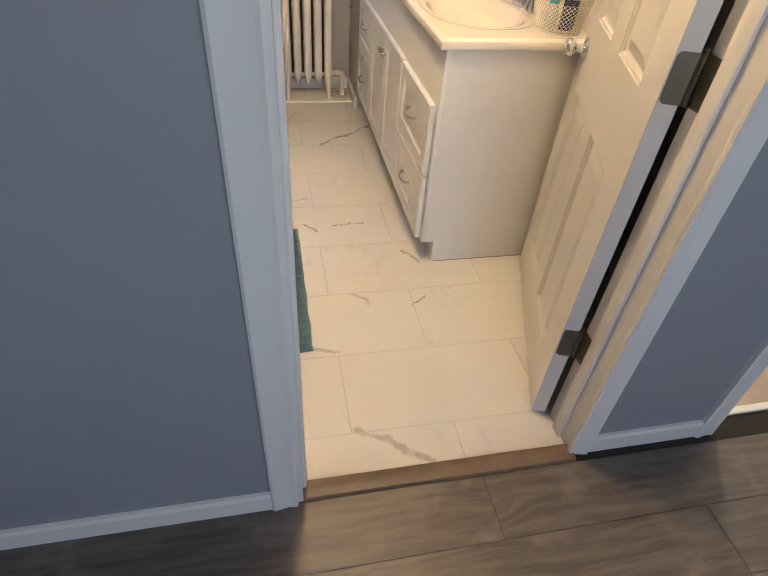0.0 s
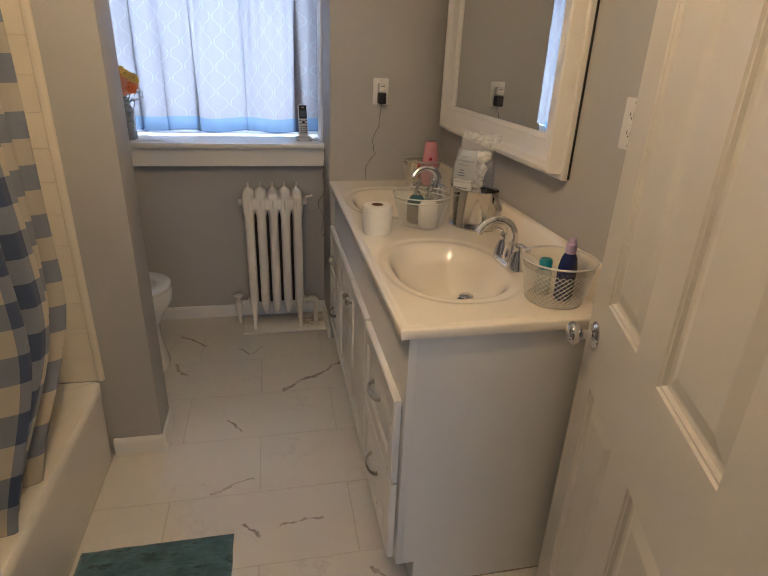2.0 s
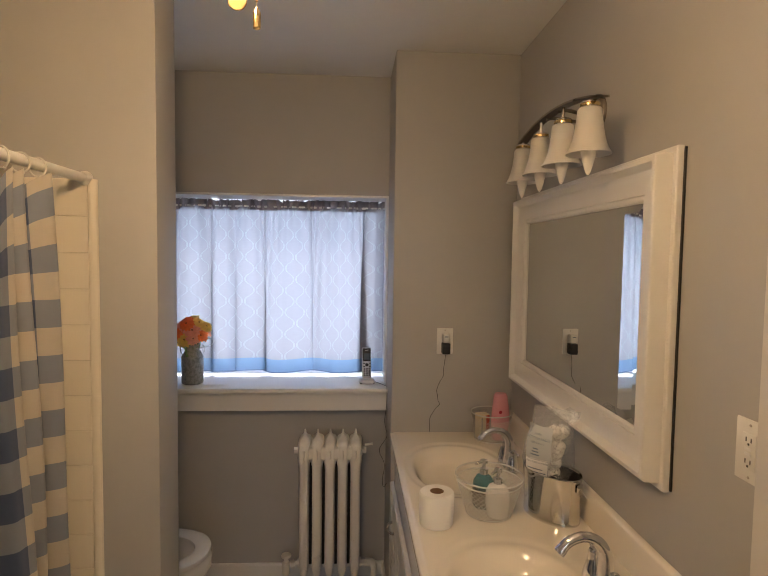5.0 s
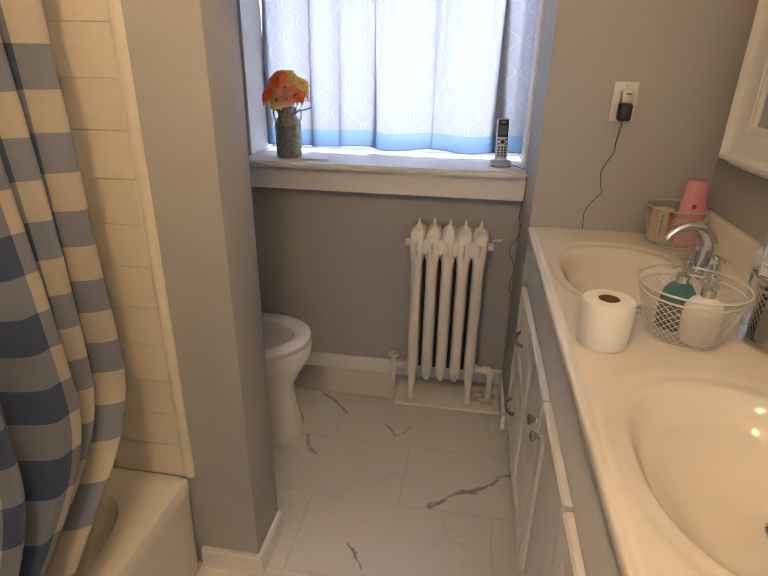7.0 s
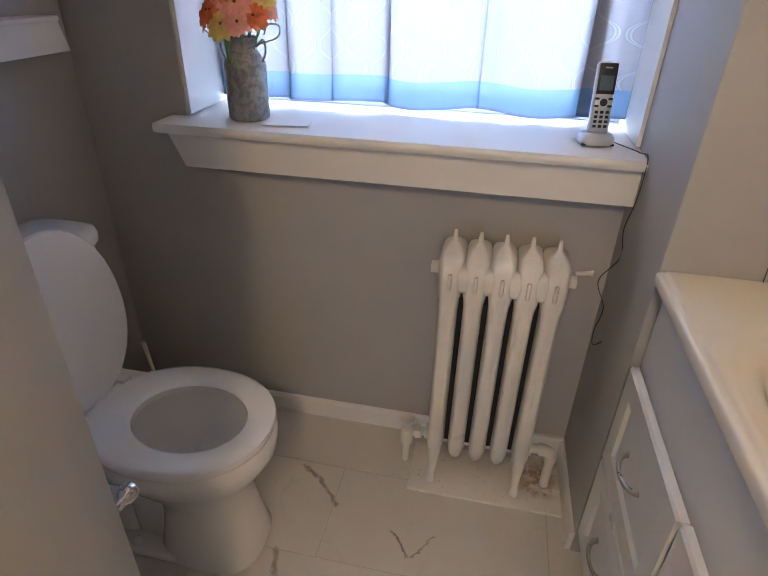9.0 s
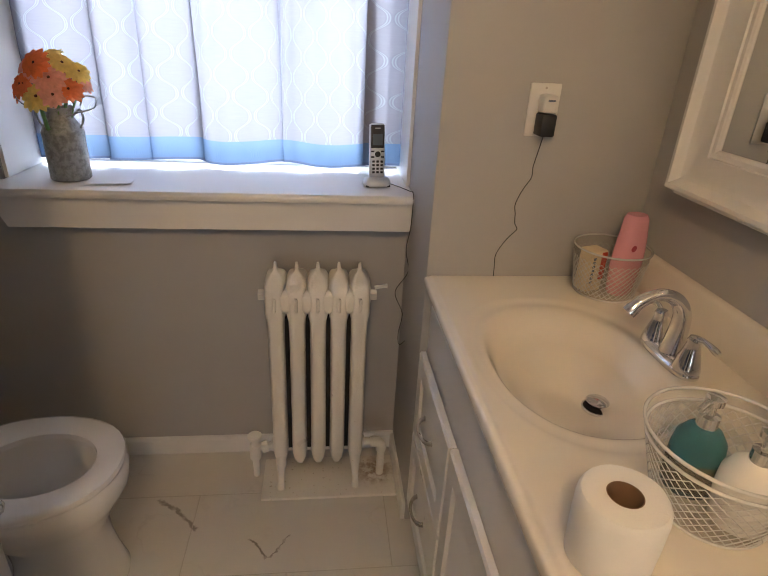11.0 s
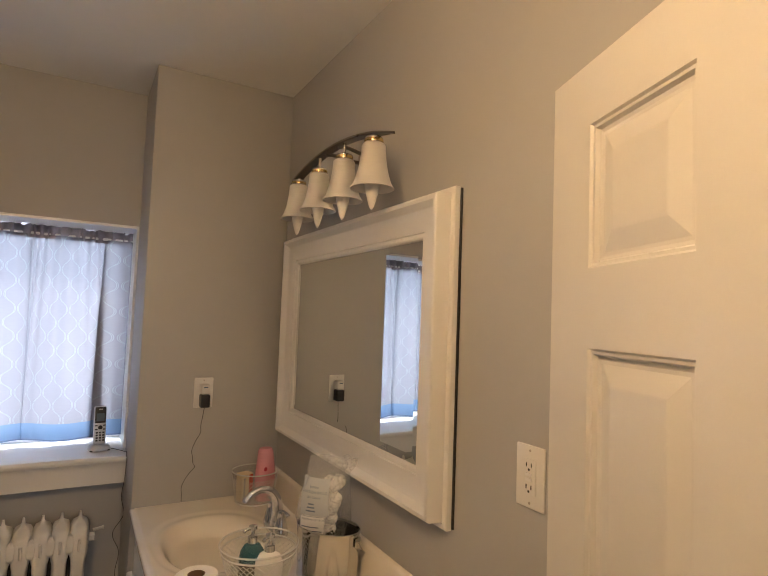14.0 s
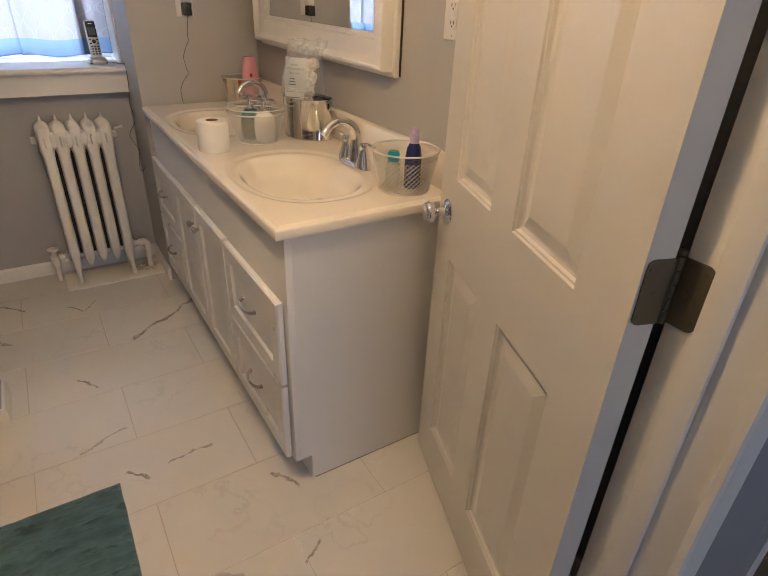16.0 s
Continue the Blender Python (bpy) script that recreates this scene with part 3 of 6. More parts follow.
LB = "white painted baseboard along the wall"
baseboard("baseboard_1", "x", FRONT_HALL, -1, -2.2, -0.068, LB)
baseboard("baseboard_2", "x", HALL_R, -1, 0.838, 1.198, LB)
baseboard("baseboard_3", "x", PART_A, -1, -0.372, PART_X, LB)
baseboard("baseboard_4", "y", PART_X, 1, PART_A - 0.013, PART_B, LB)
baseboard("baseboard_5", "x", WIN_Y, -1, LEFT_WC, CHASE_X, LB)
baseboard("baseboard_6", "y", CHASE_X, -1, CHASE_Y + 0.005, WIN_Y - 0.014, LB)
baseboard("baseboard_7", "y", RIGHT, -1, FRONT_R, 1.65, LB)


# door casings and jambs
def casing(name, x0, x1, label, wall=FRONT_HALL):
    """A moulded flat casing board on the hall side."""
    w = x1 - x0
    outline = [(x0, 0), (x0, -0.012), (x0 + 0.006 * math.copysign(1, w), -0.016), (x0 + w * 0.35, -0.013), (x0 + w * 0.7, -0.017), (x1 - 0.006 * math.copysign(1, w), -0.019), (x1, -0.015), (x1, 0)]
    structure(name, prism([(u, wall + v) for u, v in outline], "z", 0, DOOR_H + 0.07), TRIM, label, "door casing", smooth=25)


casing("trim_casing_left", -0.002, -0.068, "white painted door casing")
casing("trim_casing_right", 0.776, 0.838, "white painted moulded door casing", HALL_R)
casing("trim_casing_side", 1.262, 1.198, "white painted casing of a second doorway", HALL_R)
for name, x0, x1 in (("trim_head_casing", -0.068, 0.838), ("trim_head_casing_side", 1.198, 2.12)):
    structure(name, box(x0, FRONT_HALL - 0.02, DOOR_H + 0.012, x1, FRONT_HALL, DOOR_H + 0.075, bevel=0.004), TRIM, "white painted head casing over a doorway", "door casing")
for tag, l, r in (("bathroom", DOOR_L, DOOR_R), ("side_room", SIDE_L, SIDE_R)):
    bm = bmesh.new()
    here = FRONT_HALL if tag == "bathroom" else HALL_R
    for x0, x1, a, b, side in ((l - 0.02, l, here, FRONT, 1), (r, r + 0.02, HALL_R, FRONT_R, -1)):
        add_box(bm, x0, a - 0.004, 0, x1, b + 0.004, DOOR_H, bevel=0.0015)
        edge = x1 if side > 0 else x0
        stop = (a + 0.028, a + 0.07) if side > 0 else (a + 0.050, b - 0.038)
        add_box(bm, min(edge, edge + side * 0.012), stop[0], 0, max(edge, edge + side * 0.012), stop[1], DOOR_H, bevel=0.003)
    add_box(bm, l - 0.02, HALL_R - 0.004, DOOR_H, r + 0.02, FRONT + 0.004, DOOR_H + 0.02, bevel=0.0015)
    structure("trim_jamb_" + tag, bm, TRIM, "white painted door jamb with a stop", "door jamb")
structure("trim_threshold", prism([(0.70, 0.0), (0.704, 0.009), (0.715, 0.012), (0.748, 0.012), (0.757, 0.004), (0.757, -0.004), (0.70, -0.004)], "x", -0.002, 0.790), OAK, "worn oak threshold strip in the doorway", "threshold", smooth=50)
structure("trim_threshold_side", box(SIDE_L, 0.775, 0, SIDE_R, 0.80, 0.012, bevel=0.003), TRIM, "white threshold strip of the second doorway", "threshold")
structure("ground_side_room", box(1.2, 0.80, -0.05, 2.8, 3.3, 0.004), CARPET, "beige carpet in the room beside", "carpet")

# window: sill, apron, sash, glass
win = thing("window_1", "white window in a deep recess with bright daylight", "window", (0, 0, 0))
win["kind"] = "structure"
part("window_sill", prism([(3.443, 0.977), (3.440, 0.985), (3.440, 0.993), (3.445, 1.0), (WIN_OUT - 0.14, 1.004), (WIN_OUT - 0.14, 0.977)], "x", -0.662, 0.5325), TRIM, win, "wide white painted window sill", smooth=50)
bm = bmesh.new()
add_rings(bm, [[Vector((x, y, z)) for x, z in ((-0.645, 0.9765), (-0.603, 0.884), (0.5325, 0.884), (0.5325, 0.9765))] for y in (3.472, WIN_Y - 0.0005)])
part("apron", bm, TRIM, win, "white board under the sill with a slanted end")
part("head_board", box(WIN_L, WIN_Y + 0.007, HEAD - 0.011, CHASE_X - 0.001, 3.80, HEAD - 0.0005), TRIM, win, "white board under the recess head")
part("side_board", box(WIN_L + 0.0005, WIN_Y + 0.007, SILL + 0.004, WIN_L + 0.010, 3.80, HEAD - 0.0115), TRIM, win, "white board in the recess")
part("side_board", box(CHASE_X - 0.010, WIN_Y + 0.007, SILL + 0.004, CHASE_X - 0.0005, 3.80, HEAD - 0.0115), TRIM, win, "white board in the recess")
y0, y1 = 3.80, 3.84
bm = bmesh.new()
for b in ((WIN_L, y0, SILL + 0.005, WIN_L + 0.05, y1, HEAD), (CHASE_X - 0.05, y0, SILL + 0.005, CHASE_X, y1, HEAD), (WIN_L + 0.05, y0, SILL + 0.005, CHASE_X - 0.05, y1, SILL + 0.055), (WIN_L + 0.05, y0, HEAD - 0.05, CHASE_X - 0.05, y1, HEAD)):
    add_box(bm, *b, bevel=0.002)
part("window_frame", bm, TRIM, win)
for z0, z1 in ((SILL + 0.055, HEAD - 0.05),):
    pane = part("pane", box(WIN_L + 0.05, y0 + 0.018, z0, CHASE_X - 0.05, y0 + 0.022, z1), PANE, win)
    pane.visible_shadow = False


# ---- door ----
def raised_panel(u0, u1, z0, z1, out, into):
    """A door panel with sloped moulding; out: the frame's face, into: the way into the slab (+1 or -1) along v."""
    bm = bmesh.new()
    steps = ((0.0, 0.0), (0.003, 0.004), (0.007, 0.0045), (0.010, 0.011), (0.015, 0.0125), (0.020, 0.0125), (0.047, 0.0042), (0.050, 0.0038))
    rings = [[Vector((u, out + into * d, z)) for u, z in ((u0 + i, z0 + i), (u1 - i, z0 + i), (u1 - i, z1 - i), (u0 + i, z1 - i))] for i, d in steps]
    add_rings(bm, rings, False, True)
    return bm


DOOR_W, DOOR_T = 0.770, 0.042
door = thing("door_1", "white six-panel interior door standing open", "door", (0.725, 0.883, 0.0), turn=70.7)
door["kind"] = "structure"
DOOR_Z0, DOOR_Z1 = 0.012, 1.975
cols, rows = ((0.128, 0.356), (0.462, 0.665)), ((0.175, 0.757), (0.965, 1.562), (1.675, 1.882))
bm = bmesh.new()
us = (0, cols[0][0], cols[0][1], cols[1][0], cols[1][1], DOOR_W)
for a, b in ((us[0], us[1]), (us[2], us[3]), (us[4], us[5])):
    add_box(bm, a, -DOOR_T, DOOR_Z0, b, 0, DOOR_Z1)
zs = (DOOR_Z0, rows[0][0], rows[0][1], rows[1][0], rows[1][1], rows[2][0], rows[2][1], DOOR_Z1)
for k in range(0, 8, 2):
    for a, b in cols:
        add_box(bm, a, -DOOR_T, zs[k], b, 0, zs[k + 1])
part("slab", bm, DOOR_PAINT, door)
for a, b in cols:
    for c, d in rows:
        bm = raised_panel(a, b, c, d, 0, -1)
        other = raised_panel(a, b, c, d, -DOOR_T, 1)
        keep = bpy.data.meshes.new("tmp")
        other.to_mesh(keep)
        bm.from_mesh(keep)
        other.free()
        bpy.data.meshes.remove(keep)
        part("panel", bm, DOOR_PAINT, door, smooth=None)
knob_bm = bmesh.new()
for sign, base in ((1, 0.0), (-1, -DOOR_T)):
    m = Matrix.Translation((0.705, base, 0.872)) @ Matrix.Rotation(radians(-90 * sign), 4, "X")
    add_lathe(knob_bm, ((0.031, 0), (0.032, 0.003), (0.027, 0.008), (0.012, 0.012), (0.0105, 0.030), (0.016, 0.036), (0.025, 0.042), (0.0275, 0.051), (0.025, 0.060), (0.016, 0.065), (0.004, 0.066)), 28, m)
part("door_handle", knob_bm, CHROME, door, "round chrome door knob", smooth=50)


# butt hinges: one leaf on the jamb, one on the door's edge, bent to a common pin
HINGE_PIN = Vector((0.7755, 0.8680, 0))


def hinge_plate(bm, start, end, pin, thick, half):
    """A leaf from its free end to its bend, round-cornered at the free end, then on to the pin."""
    d = (end - start).normalized()
    n = Vector((-d.y, d.x, 0))
    outline = [(0.010 - 0.010 * math.sin(a), sz * (half - 0.010 + 0.010 * math.cos(a))) for sz, angles in ((-1, range(0, 91, 18)), (1, range(90, -1, -18))) for a in map(radians, angles)]
    run = [start + d * u + Vector((0, 0, z)) for u, z in outline]
    run += [end + Vector((0, 0, half)), end + Vector((0, 0, -half))]
    add_rings(bm, [[p + n * h for p in run] for h in (-thick / 2, thick / 2)])
    d = (pin - end).normalized()
    n = Vector((-d.y, d.x, 0)) * thick / 2
    add_rings(bm, [[p - n + Vector((0, 0, -half)), p + n + Vector((0, 0, -half)), p + n + Vector((0, 0, half)), p - n + Vector((0, 0, half))] for p in (end, pin)])


def door_hinge(z):
    h = thing("door_hinge", "brown bronze butt hinge with rounded corners between jamb and door", "hinge", (0, 0, z), "door hinges")
    ang = radians(70.7)
    u, v = Vector((math.cos(ang), math.sin(ang), 0)), Vector((-math.sin(ang), math.cos(ang), 0))
    edge = Vector((0.725, 0.883, 0)) - u * 0.0016
    bm = bmesh.new()
    hinge_plate(bm, Vector((DOOR_R - 0.0014, 0.8245, 0)), Vector((DOOR_R - 0.0014, 0.8655, 0)), HINGE_PIN, 0.0026, 0.048)
    part("leaf", bm, BRONZE, h)
    bm = bmesh.new()
    hinge_plate(bm, edge - v * 0.004, edge - v * 0.0425, HINGE_PIN, 0.0026, 0.048)
    part("leaf", bm, BRONZE, h)
    bm = bmesh.new()
    for k in range(5):
        add_lathe(bm, ((0.0062, -0.050 + 0.020 * k + 0.0005), (0.0062, -0.050 + 0.020 * (k + 1) - 0.0005)), 12, Matrix.Translation(HINGE_PIN))
    add_lathe(bm, ((0.004, 0.050), (0.0062, 0.052), (0.006, 0.057), (0.002, 0.059)), 12, Matrix.Translation(HINGE_PIN))
    part("knuckle", bm, BRONZE, h)
    for y, dz in ((0.834, 0.034), (0.850, 0.0), (0.834, -0.034)):
        part("screw", lathe(((0.0036, 0), (0.0034, 0.0008), (0.002, 0.0011)), 10, Matrix.Translation((DOOR_R - 0.0027, y, dz)) @ Matrix.Rotation(radians(-90), 4, "Y")), BRONZE, h)
    for w, dz in ((0.011, 0.034), (0.024, 0.0), (0.011, -0.034)):
        p = edge - v * w - u * 0.0013
        part("screw", lathe(((0.0036, 0), (0.0034, 0.0008), (0.002, 0.0011)), 10, Matrix.Translation((p.x, p.y, dz)) @ (-u).to_track_quat("Z", "Y").to_matrix().to_4x4()), BRONZE, h)
    return h


for z in (0.318, 1.030, 1.78):
    door_hinge(z)


# ---- vanity ----
VX, VY0, VY1, VTOP = 0.555, 1.655, 3.181, 0.838
van = thing("vanity_cabinet", "white lacquered double vanity with raised-panel doors and drawers", "vanity", (0, 0, 0))
side = [(VX, 0.10), (0.607, 0.10), (0.607, 0.0), (RIGHT - 0.002, 0.0), (RIGHT - 0.002, VTOP), (VX, VTOP)]
part("side_panel", prism(side, "y", VY0, VY0 + 0.018), VANITY_PAINT, van)
part("side_panel", prism(side, "y", VY1 - 0.018, VY1), VANITY_PAINT, van)
part("toe_kick", box(0.607, VY0 + 0.018, 0, 0.62, VY1 - 0.018, 0.10), VANITY_PAINT, van)
part("bottom_board", box(VX + 0.018, VY0 + 0.018, 0.10, RIGHT - 0.01, VY1 - 0.018, 0.118), VANITY_PAINT, van)
part("face_frame", box(VX - 0.002, VY0 - 0.002, 0.10, VX + 0.018, VY1 - 0.001, VTOP, bevel=0.002), VANITY_PAINT, van)


def front(y0, y1, z0, z1):
    """A raised-panel front, 18 mm thick, standing proud of the face frame."""
    bm = bmesh.new()
    x = VX - 0.007
    f = 0.052
    steps = ((0.0, 0.0), (0.0, 0.013), (0.004, 0.018), (f, 0.018), (f + 0.006, 0.010), (f + 0.012, 0.010), (f + 0.032, 0.0155))
    rings = [[Vector((x - d, y, z)) for y, z in ((y0 + i, z0 + i), (y1 - i, z0 + i), (y1 - i, z1 - i), (y0 + i, z1 - i))] for i, d in steps]
    add_rings(bm, rings)
    return bm


def pull(y, z):
    """An arched bar pull, wider at the feet."""
    path, radii = [], []
    for k in range(13):
        t = k / 12
        path.append((VX - 0.020 - 0.027 * math.sin(math.pi * t) ** 0.8, y + 0.048 * math.cos(math.pi * t), z - 0.004 * math.sin(math.pi * t)))
        radii.append(0.0042 + 0.0022 * abs(math.cos(math.pi * t)) ** 3)
    bm = tube(path, radii, 8)
    for s in (-1, 1):
        add_lathe(bm, ((0.009, 0), (0.008, 0.003), (0.005, 0.006)), 12, Matrix.Translation((VX - 0.0195, y + s * 0.048, z)) @ Matrix.Rotation(radians(-90), 4, "Y"))
    return bm


def knob(y, z):
    return lathe(((0.0095, 0), (0.009, 0.003), (0.0055, 0.008), (0.006, 0.013), (0.013, 0.021), (0.0145, 0.025), (0.012, 0.029), (0.004, 0.031)), 18, Matrix.Translation((VX - 0.0195, y, z)) @ Matrix.Rotation(radians(-90), 4, "Y"))


for y0, y1 in ((1.672, 2.112), (2.792, 3.168)):
    for z0, z1 in ((0.388, 0.650), (0.112, 0.380)):
        d = part("drawer", front(y0, y1, z0, z1), VANITY_PAINT, van, smooth=20)
        part("handle", pull((y0 + y1) / 2 + 0.01, (z0 + z1) / 2 + 0.01), NICKEL, d, "arched satin-nickel pull", smooth=60)
for y0, y1, ky in ((2.120, 2.445, 2.415), (2.451, 2.784, 2.481)):
    d = part("door", front(y0, y1, 0.112, 0.655), VANITY_PAINT, van, smooth=20)
    part("knob", knob(ky, 0.575), NICKEL, d, "satin-nickel knob", smooth=60)

# countertop with two moulded bowls
TOP = 0.868
CX0, CX1, CY0, CY1 = 0.528, RIGHT - 0.002, 1.640, 3.183
SINKS = (2.015, 2.785)


def counter_height(x, y):
    e = min(x - CX0, y - CY0)
    z = TOP - 0.005 * (1 - smoothstep(0, 0.006, e)) ** 2 - 0.0028 * (1 - smoothstep(0.014, 0.018, e))
    for yc in SINKS:
        u, v = (x - 0.755) / 0.172, (y - yc) / 0.228
        if u > 0:
            u *= 0.98
        r = (abs(u) ** 2.3 + abs(v) ** 2.3) ** (1 / 2.3)
        z -= 0.0045 * (1 - smoothstep(1.08, 1.18, r))
        if r < 1.0:
            k = 1 - r
            z -= 0.112 * (0.35 * smoothstep(0, 0.25, k) + 0.65 * smoothstep(0.0, 0.78, k))
            z -= 0.012 * smoothstep(0, 1, 1 - math.hypot(x - 0.825, y - yc) / 0.12)
    return z


counter = thing("vanity_countertop", "glossy cream cultured-marble countertop with two moulded oval bowls", "countertop", (0, 0, 0))
nx, ny = 96, 250
xs = [CX0 + 0.030 * i / 8 for i in range(8)] + [CX0 + 0.030 + (CX1 - CX0 - 0.030) * i / (nx - 8) for i in range(nx - 7)]
ys = [CY0 + 0.030 * i / 8 for i in range(8)] + [CY0 + 0.030 + (CY1 - CY0 - 0.030) * i / (ny - 8) for i in range(ny - 7)]
verts = [(x, y, counter_height(x, y)) for y in ys for x in xs]
nxx, nyy = len(xs), len(ys)
faces = [(j * nxx + i, j * nxx + i + 1, (j + 1) * nxx + i + 1, (j + 1) * nxx + i) for j in range(nyy - 1) for i in range(nxx - 1)]
border = [i for i in range(nxx)] + [j * nxx + nxx - 1 for j in range(1, nyy)] + [(nyy - 1) * nxx + i for i in range(nxx - 2, -1, -1)] + [j * nxx for j in range(nyy - 2, 0, -1)]
low = len(verts)
for i in border:
    x, y, z = verts[i]
    verts.append((x + (0.003 if x < CX0 + 1e-6 else 0), y + (0.003 if y < CY0 + 1e-6 else 0), VTOP))
for k in range(len(border)):
    n = (k + 1) % len(border)
    faces.append((border[k], low + k, low + n, border[n]))
data = bpy.data.meshes.new("slab")
data.from_pydata(verts, [], faces)
bm = bmesh.new()
bm.from_mesh(data)
bpy.data.meshes.remove(data)
part("slab", bm, COUNTER, counter, smooth=60)
part("backsplash", prism([(RIGHT - 0.024, TOP - 0.002), (RIGHT - 0.021, 0.958), (RIGHT - 0.014, 0.966), (RIGHT - 0.002, 0.967), (RIGHT - 0.002, TOP - 0.002)], "y", CY0 + 0.002, CY1), COUNTER, counter, "low cream backsplash", smooth=50)
for yc in SINKS:
    z = counter_height(0.825, yc)
    part("drain", lathe(((0.029, 0.0), (0.029, 0.004), (0.026, 0.005), (0.024, 0.003)), 28, Matrix.Translation((0.825, yc, z - 0.001)), cap_end=False), CHROME, counter, "chrome drain flange", smooth=50)
    # flat dark disc paints the shade under the raised stopper
    part("drain_shade", lathe(((0.0275, 0.002), (0.0275, 0.0035)), 28, Matrix.Translation((0.825, yc, z))), DARK, counter, "dark disc for the shade in the drain opening")
    part("stopper", lathe(((0.010, 0.003), (0.010, 0.014), (0.022, 0.015), (0.0235, 0.018), (0.020, 0.021), (0.004, 0.0225)), 28, Matrix.Translation((0.825, yc, z))), CHROME, counter, "chrome pop-up stopper", smooth=50)

# ---- mirror ----
mir = thing("wall_mirror", "large wall mirror in a wide white painted wooden frame", "mirror", (RIGHT, 0, 0))
MY0, MY1, MZ0, MZ1 = 1.979, 3.068, 1.127, 1.906
bm = bmesh.new()
steps = ((0.0, -0.004), (0.0, -0.017), (0.002, -0.020), (0.012, -0.020), (0.0135, -0.018), (0.0155, -0.018), (0.017, -0.052), (0.019, -0.057), (0.022, -0.059), (0.030, -0.059), (0.034, -0.055), (0.044, -0.043), (0.058, -0.037), (0.080, -0.035), (0.098, -0.035), (0.100, -0.031), (0.109, -0.031), (0.114, -0.028), (0.117, -0.022))
rings = [[Vector((d, y, z)) for y, z in ((MY0 + i, MZ0 + i), (MY1 - i, MZ0 + i), (MY1 - i, MZ1 - i), (MY0 + i, MZ1 - i))] for i, d in steps]
add_rings(bm, rings, True, False)
part("frame_moulding", bm, TRIM, mir, smooth=25)
part("backing", box(-0.004, MY0 - 0.006, MZ0 + 0.004, -0.0005, MY1, MZ1 - 0.004), BLACK, mir, "thin black backing edge")
a, b, c, d = MY0 + 0.1165, MY1 - 0.1165, MZ0 + 0.1165, MZ1 - 0.1165
bev = 0.020
bm = bmesh.new()
add_rings(bm, [[Vector((x, y, z)) for y, z in ((a + i, c + i), (b - i, c + i), (b - i, d - i), (a + i, d - i))] for i, x in ((0.0, -0.0245), (bev, -0.0255))], False, True)
part("mirror_glass", bm, MIRROR, mir, "mirror glass with a bevelled edge", smooth=None)


# ---- bathtub and shower ----
tub = thing("bathtub", "cream enamel alcove bathtub with a plain apron", "bathtub", (0, 0, 0))
TX0, TX1, TY0, TY1, TZ = LEFT_TUB + 0.003, -0.372, FRONT + 0.006, PART_A - 0.003, 0.332
bm = bmesh.new()
cx, cy = (TX0 + TX1) / 2, (TY0 + TY1) / 2
hx, hy = (TX1 - TX0) / 2, (TY1 - TY0) / 2


def tub_ring(ix, iy, z, power, lean=0.0):
    return [Vector((min(p.x, TX1 + lean), p.y, p.z)) for p in circle(cx, cy, z, hx - ix, hy - iy, 72, power)]


rings = [tub_ring(0.012, 0, 0.0, 60), tub_ring(0.012, 0, 0.02, 60), tub_ring(0.004, 0, 0.25, 60), tub_ring(0.0, 0, 0.30, 60), tub_ring(0.001, 0.001, TZ - 0.008, 60), tub_ring(0.008, 0.006, TZ, 50), tub_ring(0.070, 0.075, TZ + 0.001, 7), tub_ring(0.082, 0.085, TZ - 0.008, 6), tub_ring(0.105, 0.12, 0.18, 5), tub_ring(0.135, 0.17, 0.09, 4), tub_ring(0.20, 0.26, 0.065, 3)]
add_rings(bm, rings)
part("basin", bm, TUB, tub, smooth=45)
part("drain", lathe(((0.030, 0.0), (0.030, 0.003), (0.022, 0.004), (0.004, 0.002)), 24, Matrix.Translation((cx, TY0 + 0.36, 0.066))), CHROME, tub, "chrome tub drain", smooth=50)

rod = thing("shower_rod", "white tension shower rod with end flanges", "shower rod", (0, 0, 0))
RX, RZ = -0.392, 1.858
part("bar", tube([(RX, FRONT + 0.004, RZ), (RX, PART_A - 0.004, RZ)], 0.0135, 16), PLASTIC, rod)
for y, s in ((FRONT + 0.001, 1), (PART_A - 0.001, -1)):
    part("flange", lathe(((0.020, 0), (0.021, 0.006), (0.017, 0.022), (0.0145, 0.028)), 20, Matrix.Translation((RX, y, RZ)) @ Matrix.Rotation(radians(-90 * s), 4, "X")), PLASTIC, rod)

# hanging check cloth: s runs along the cloth from its free edge
sc = thing("shower_curtain", "blue and white buffalo-check cloth shower curtain hanging in folds", "shower curtain", (0, 0, 0))


def fold(s):
    """Sideways throw and its phase of the folds along the cloth."""
    return math.sin(s * 41 + 0.7 * math.sin(s * 9)) + 0.45 * math.sin(s * 23 + 1.3) + 0.25 * math.sin(s * 88)


def cloth_point(s, z):
    down = (1.80 - z) / 1.5
    edge = 2.185 + 0.02 * math.sin(2.2 * z + 0.4) - 0.30 * (1 - smoothstep(0.30, 0.86, z)) ** 1.3 * (1 - smoothstep(0.1, 1.1, s))
    amp = (0.032 + 0.011 * math.sin(s * 5.1)) * (0.75 + 0.35 * down)
    tight = 0.50 + 0.20 * smoothstep(0.25, 0.9, s)
    y = edge - s * tight + 0.011 * math.sin(s * 41 + 2.0 + 0.7 * math.sin(s * 9))
    x = RX - 0.004 + amp * fold(s) - 0.065 * (1 - smoothstep(0.25, 0.75, z)) + 0.006 * math.sin(5 * z + 12 * s)
    return x, y


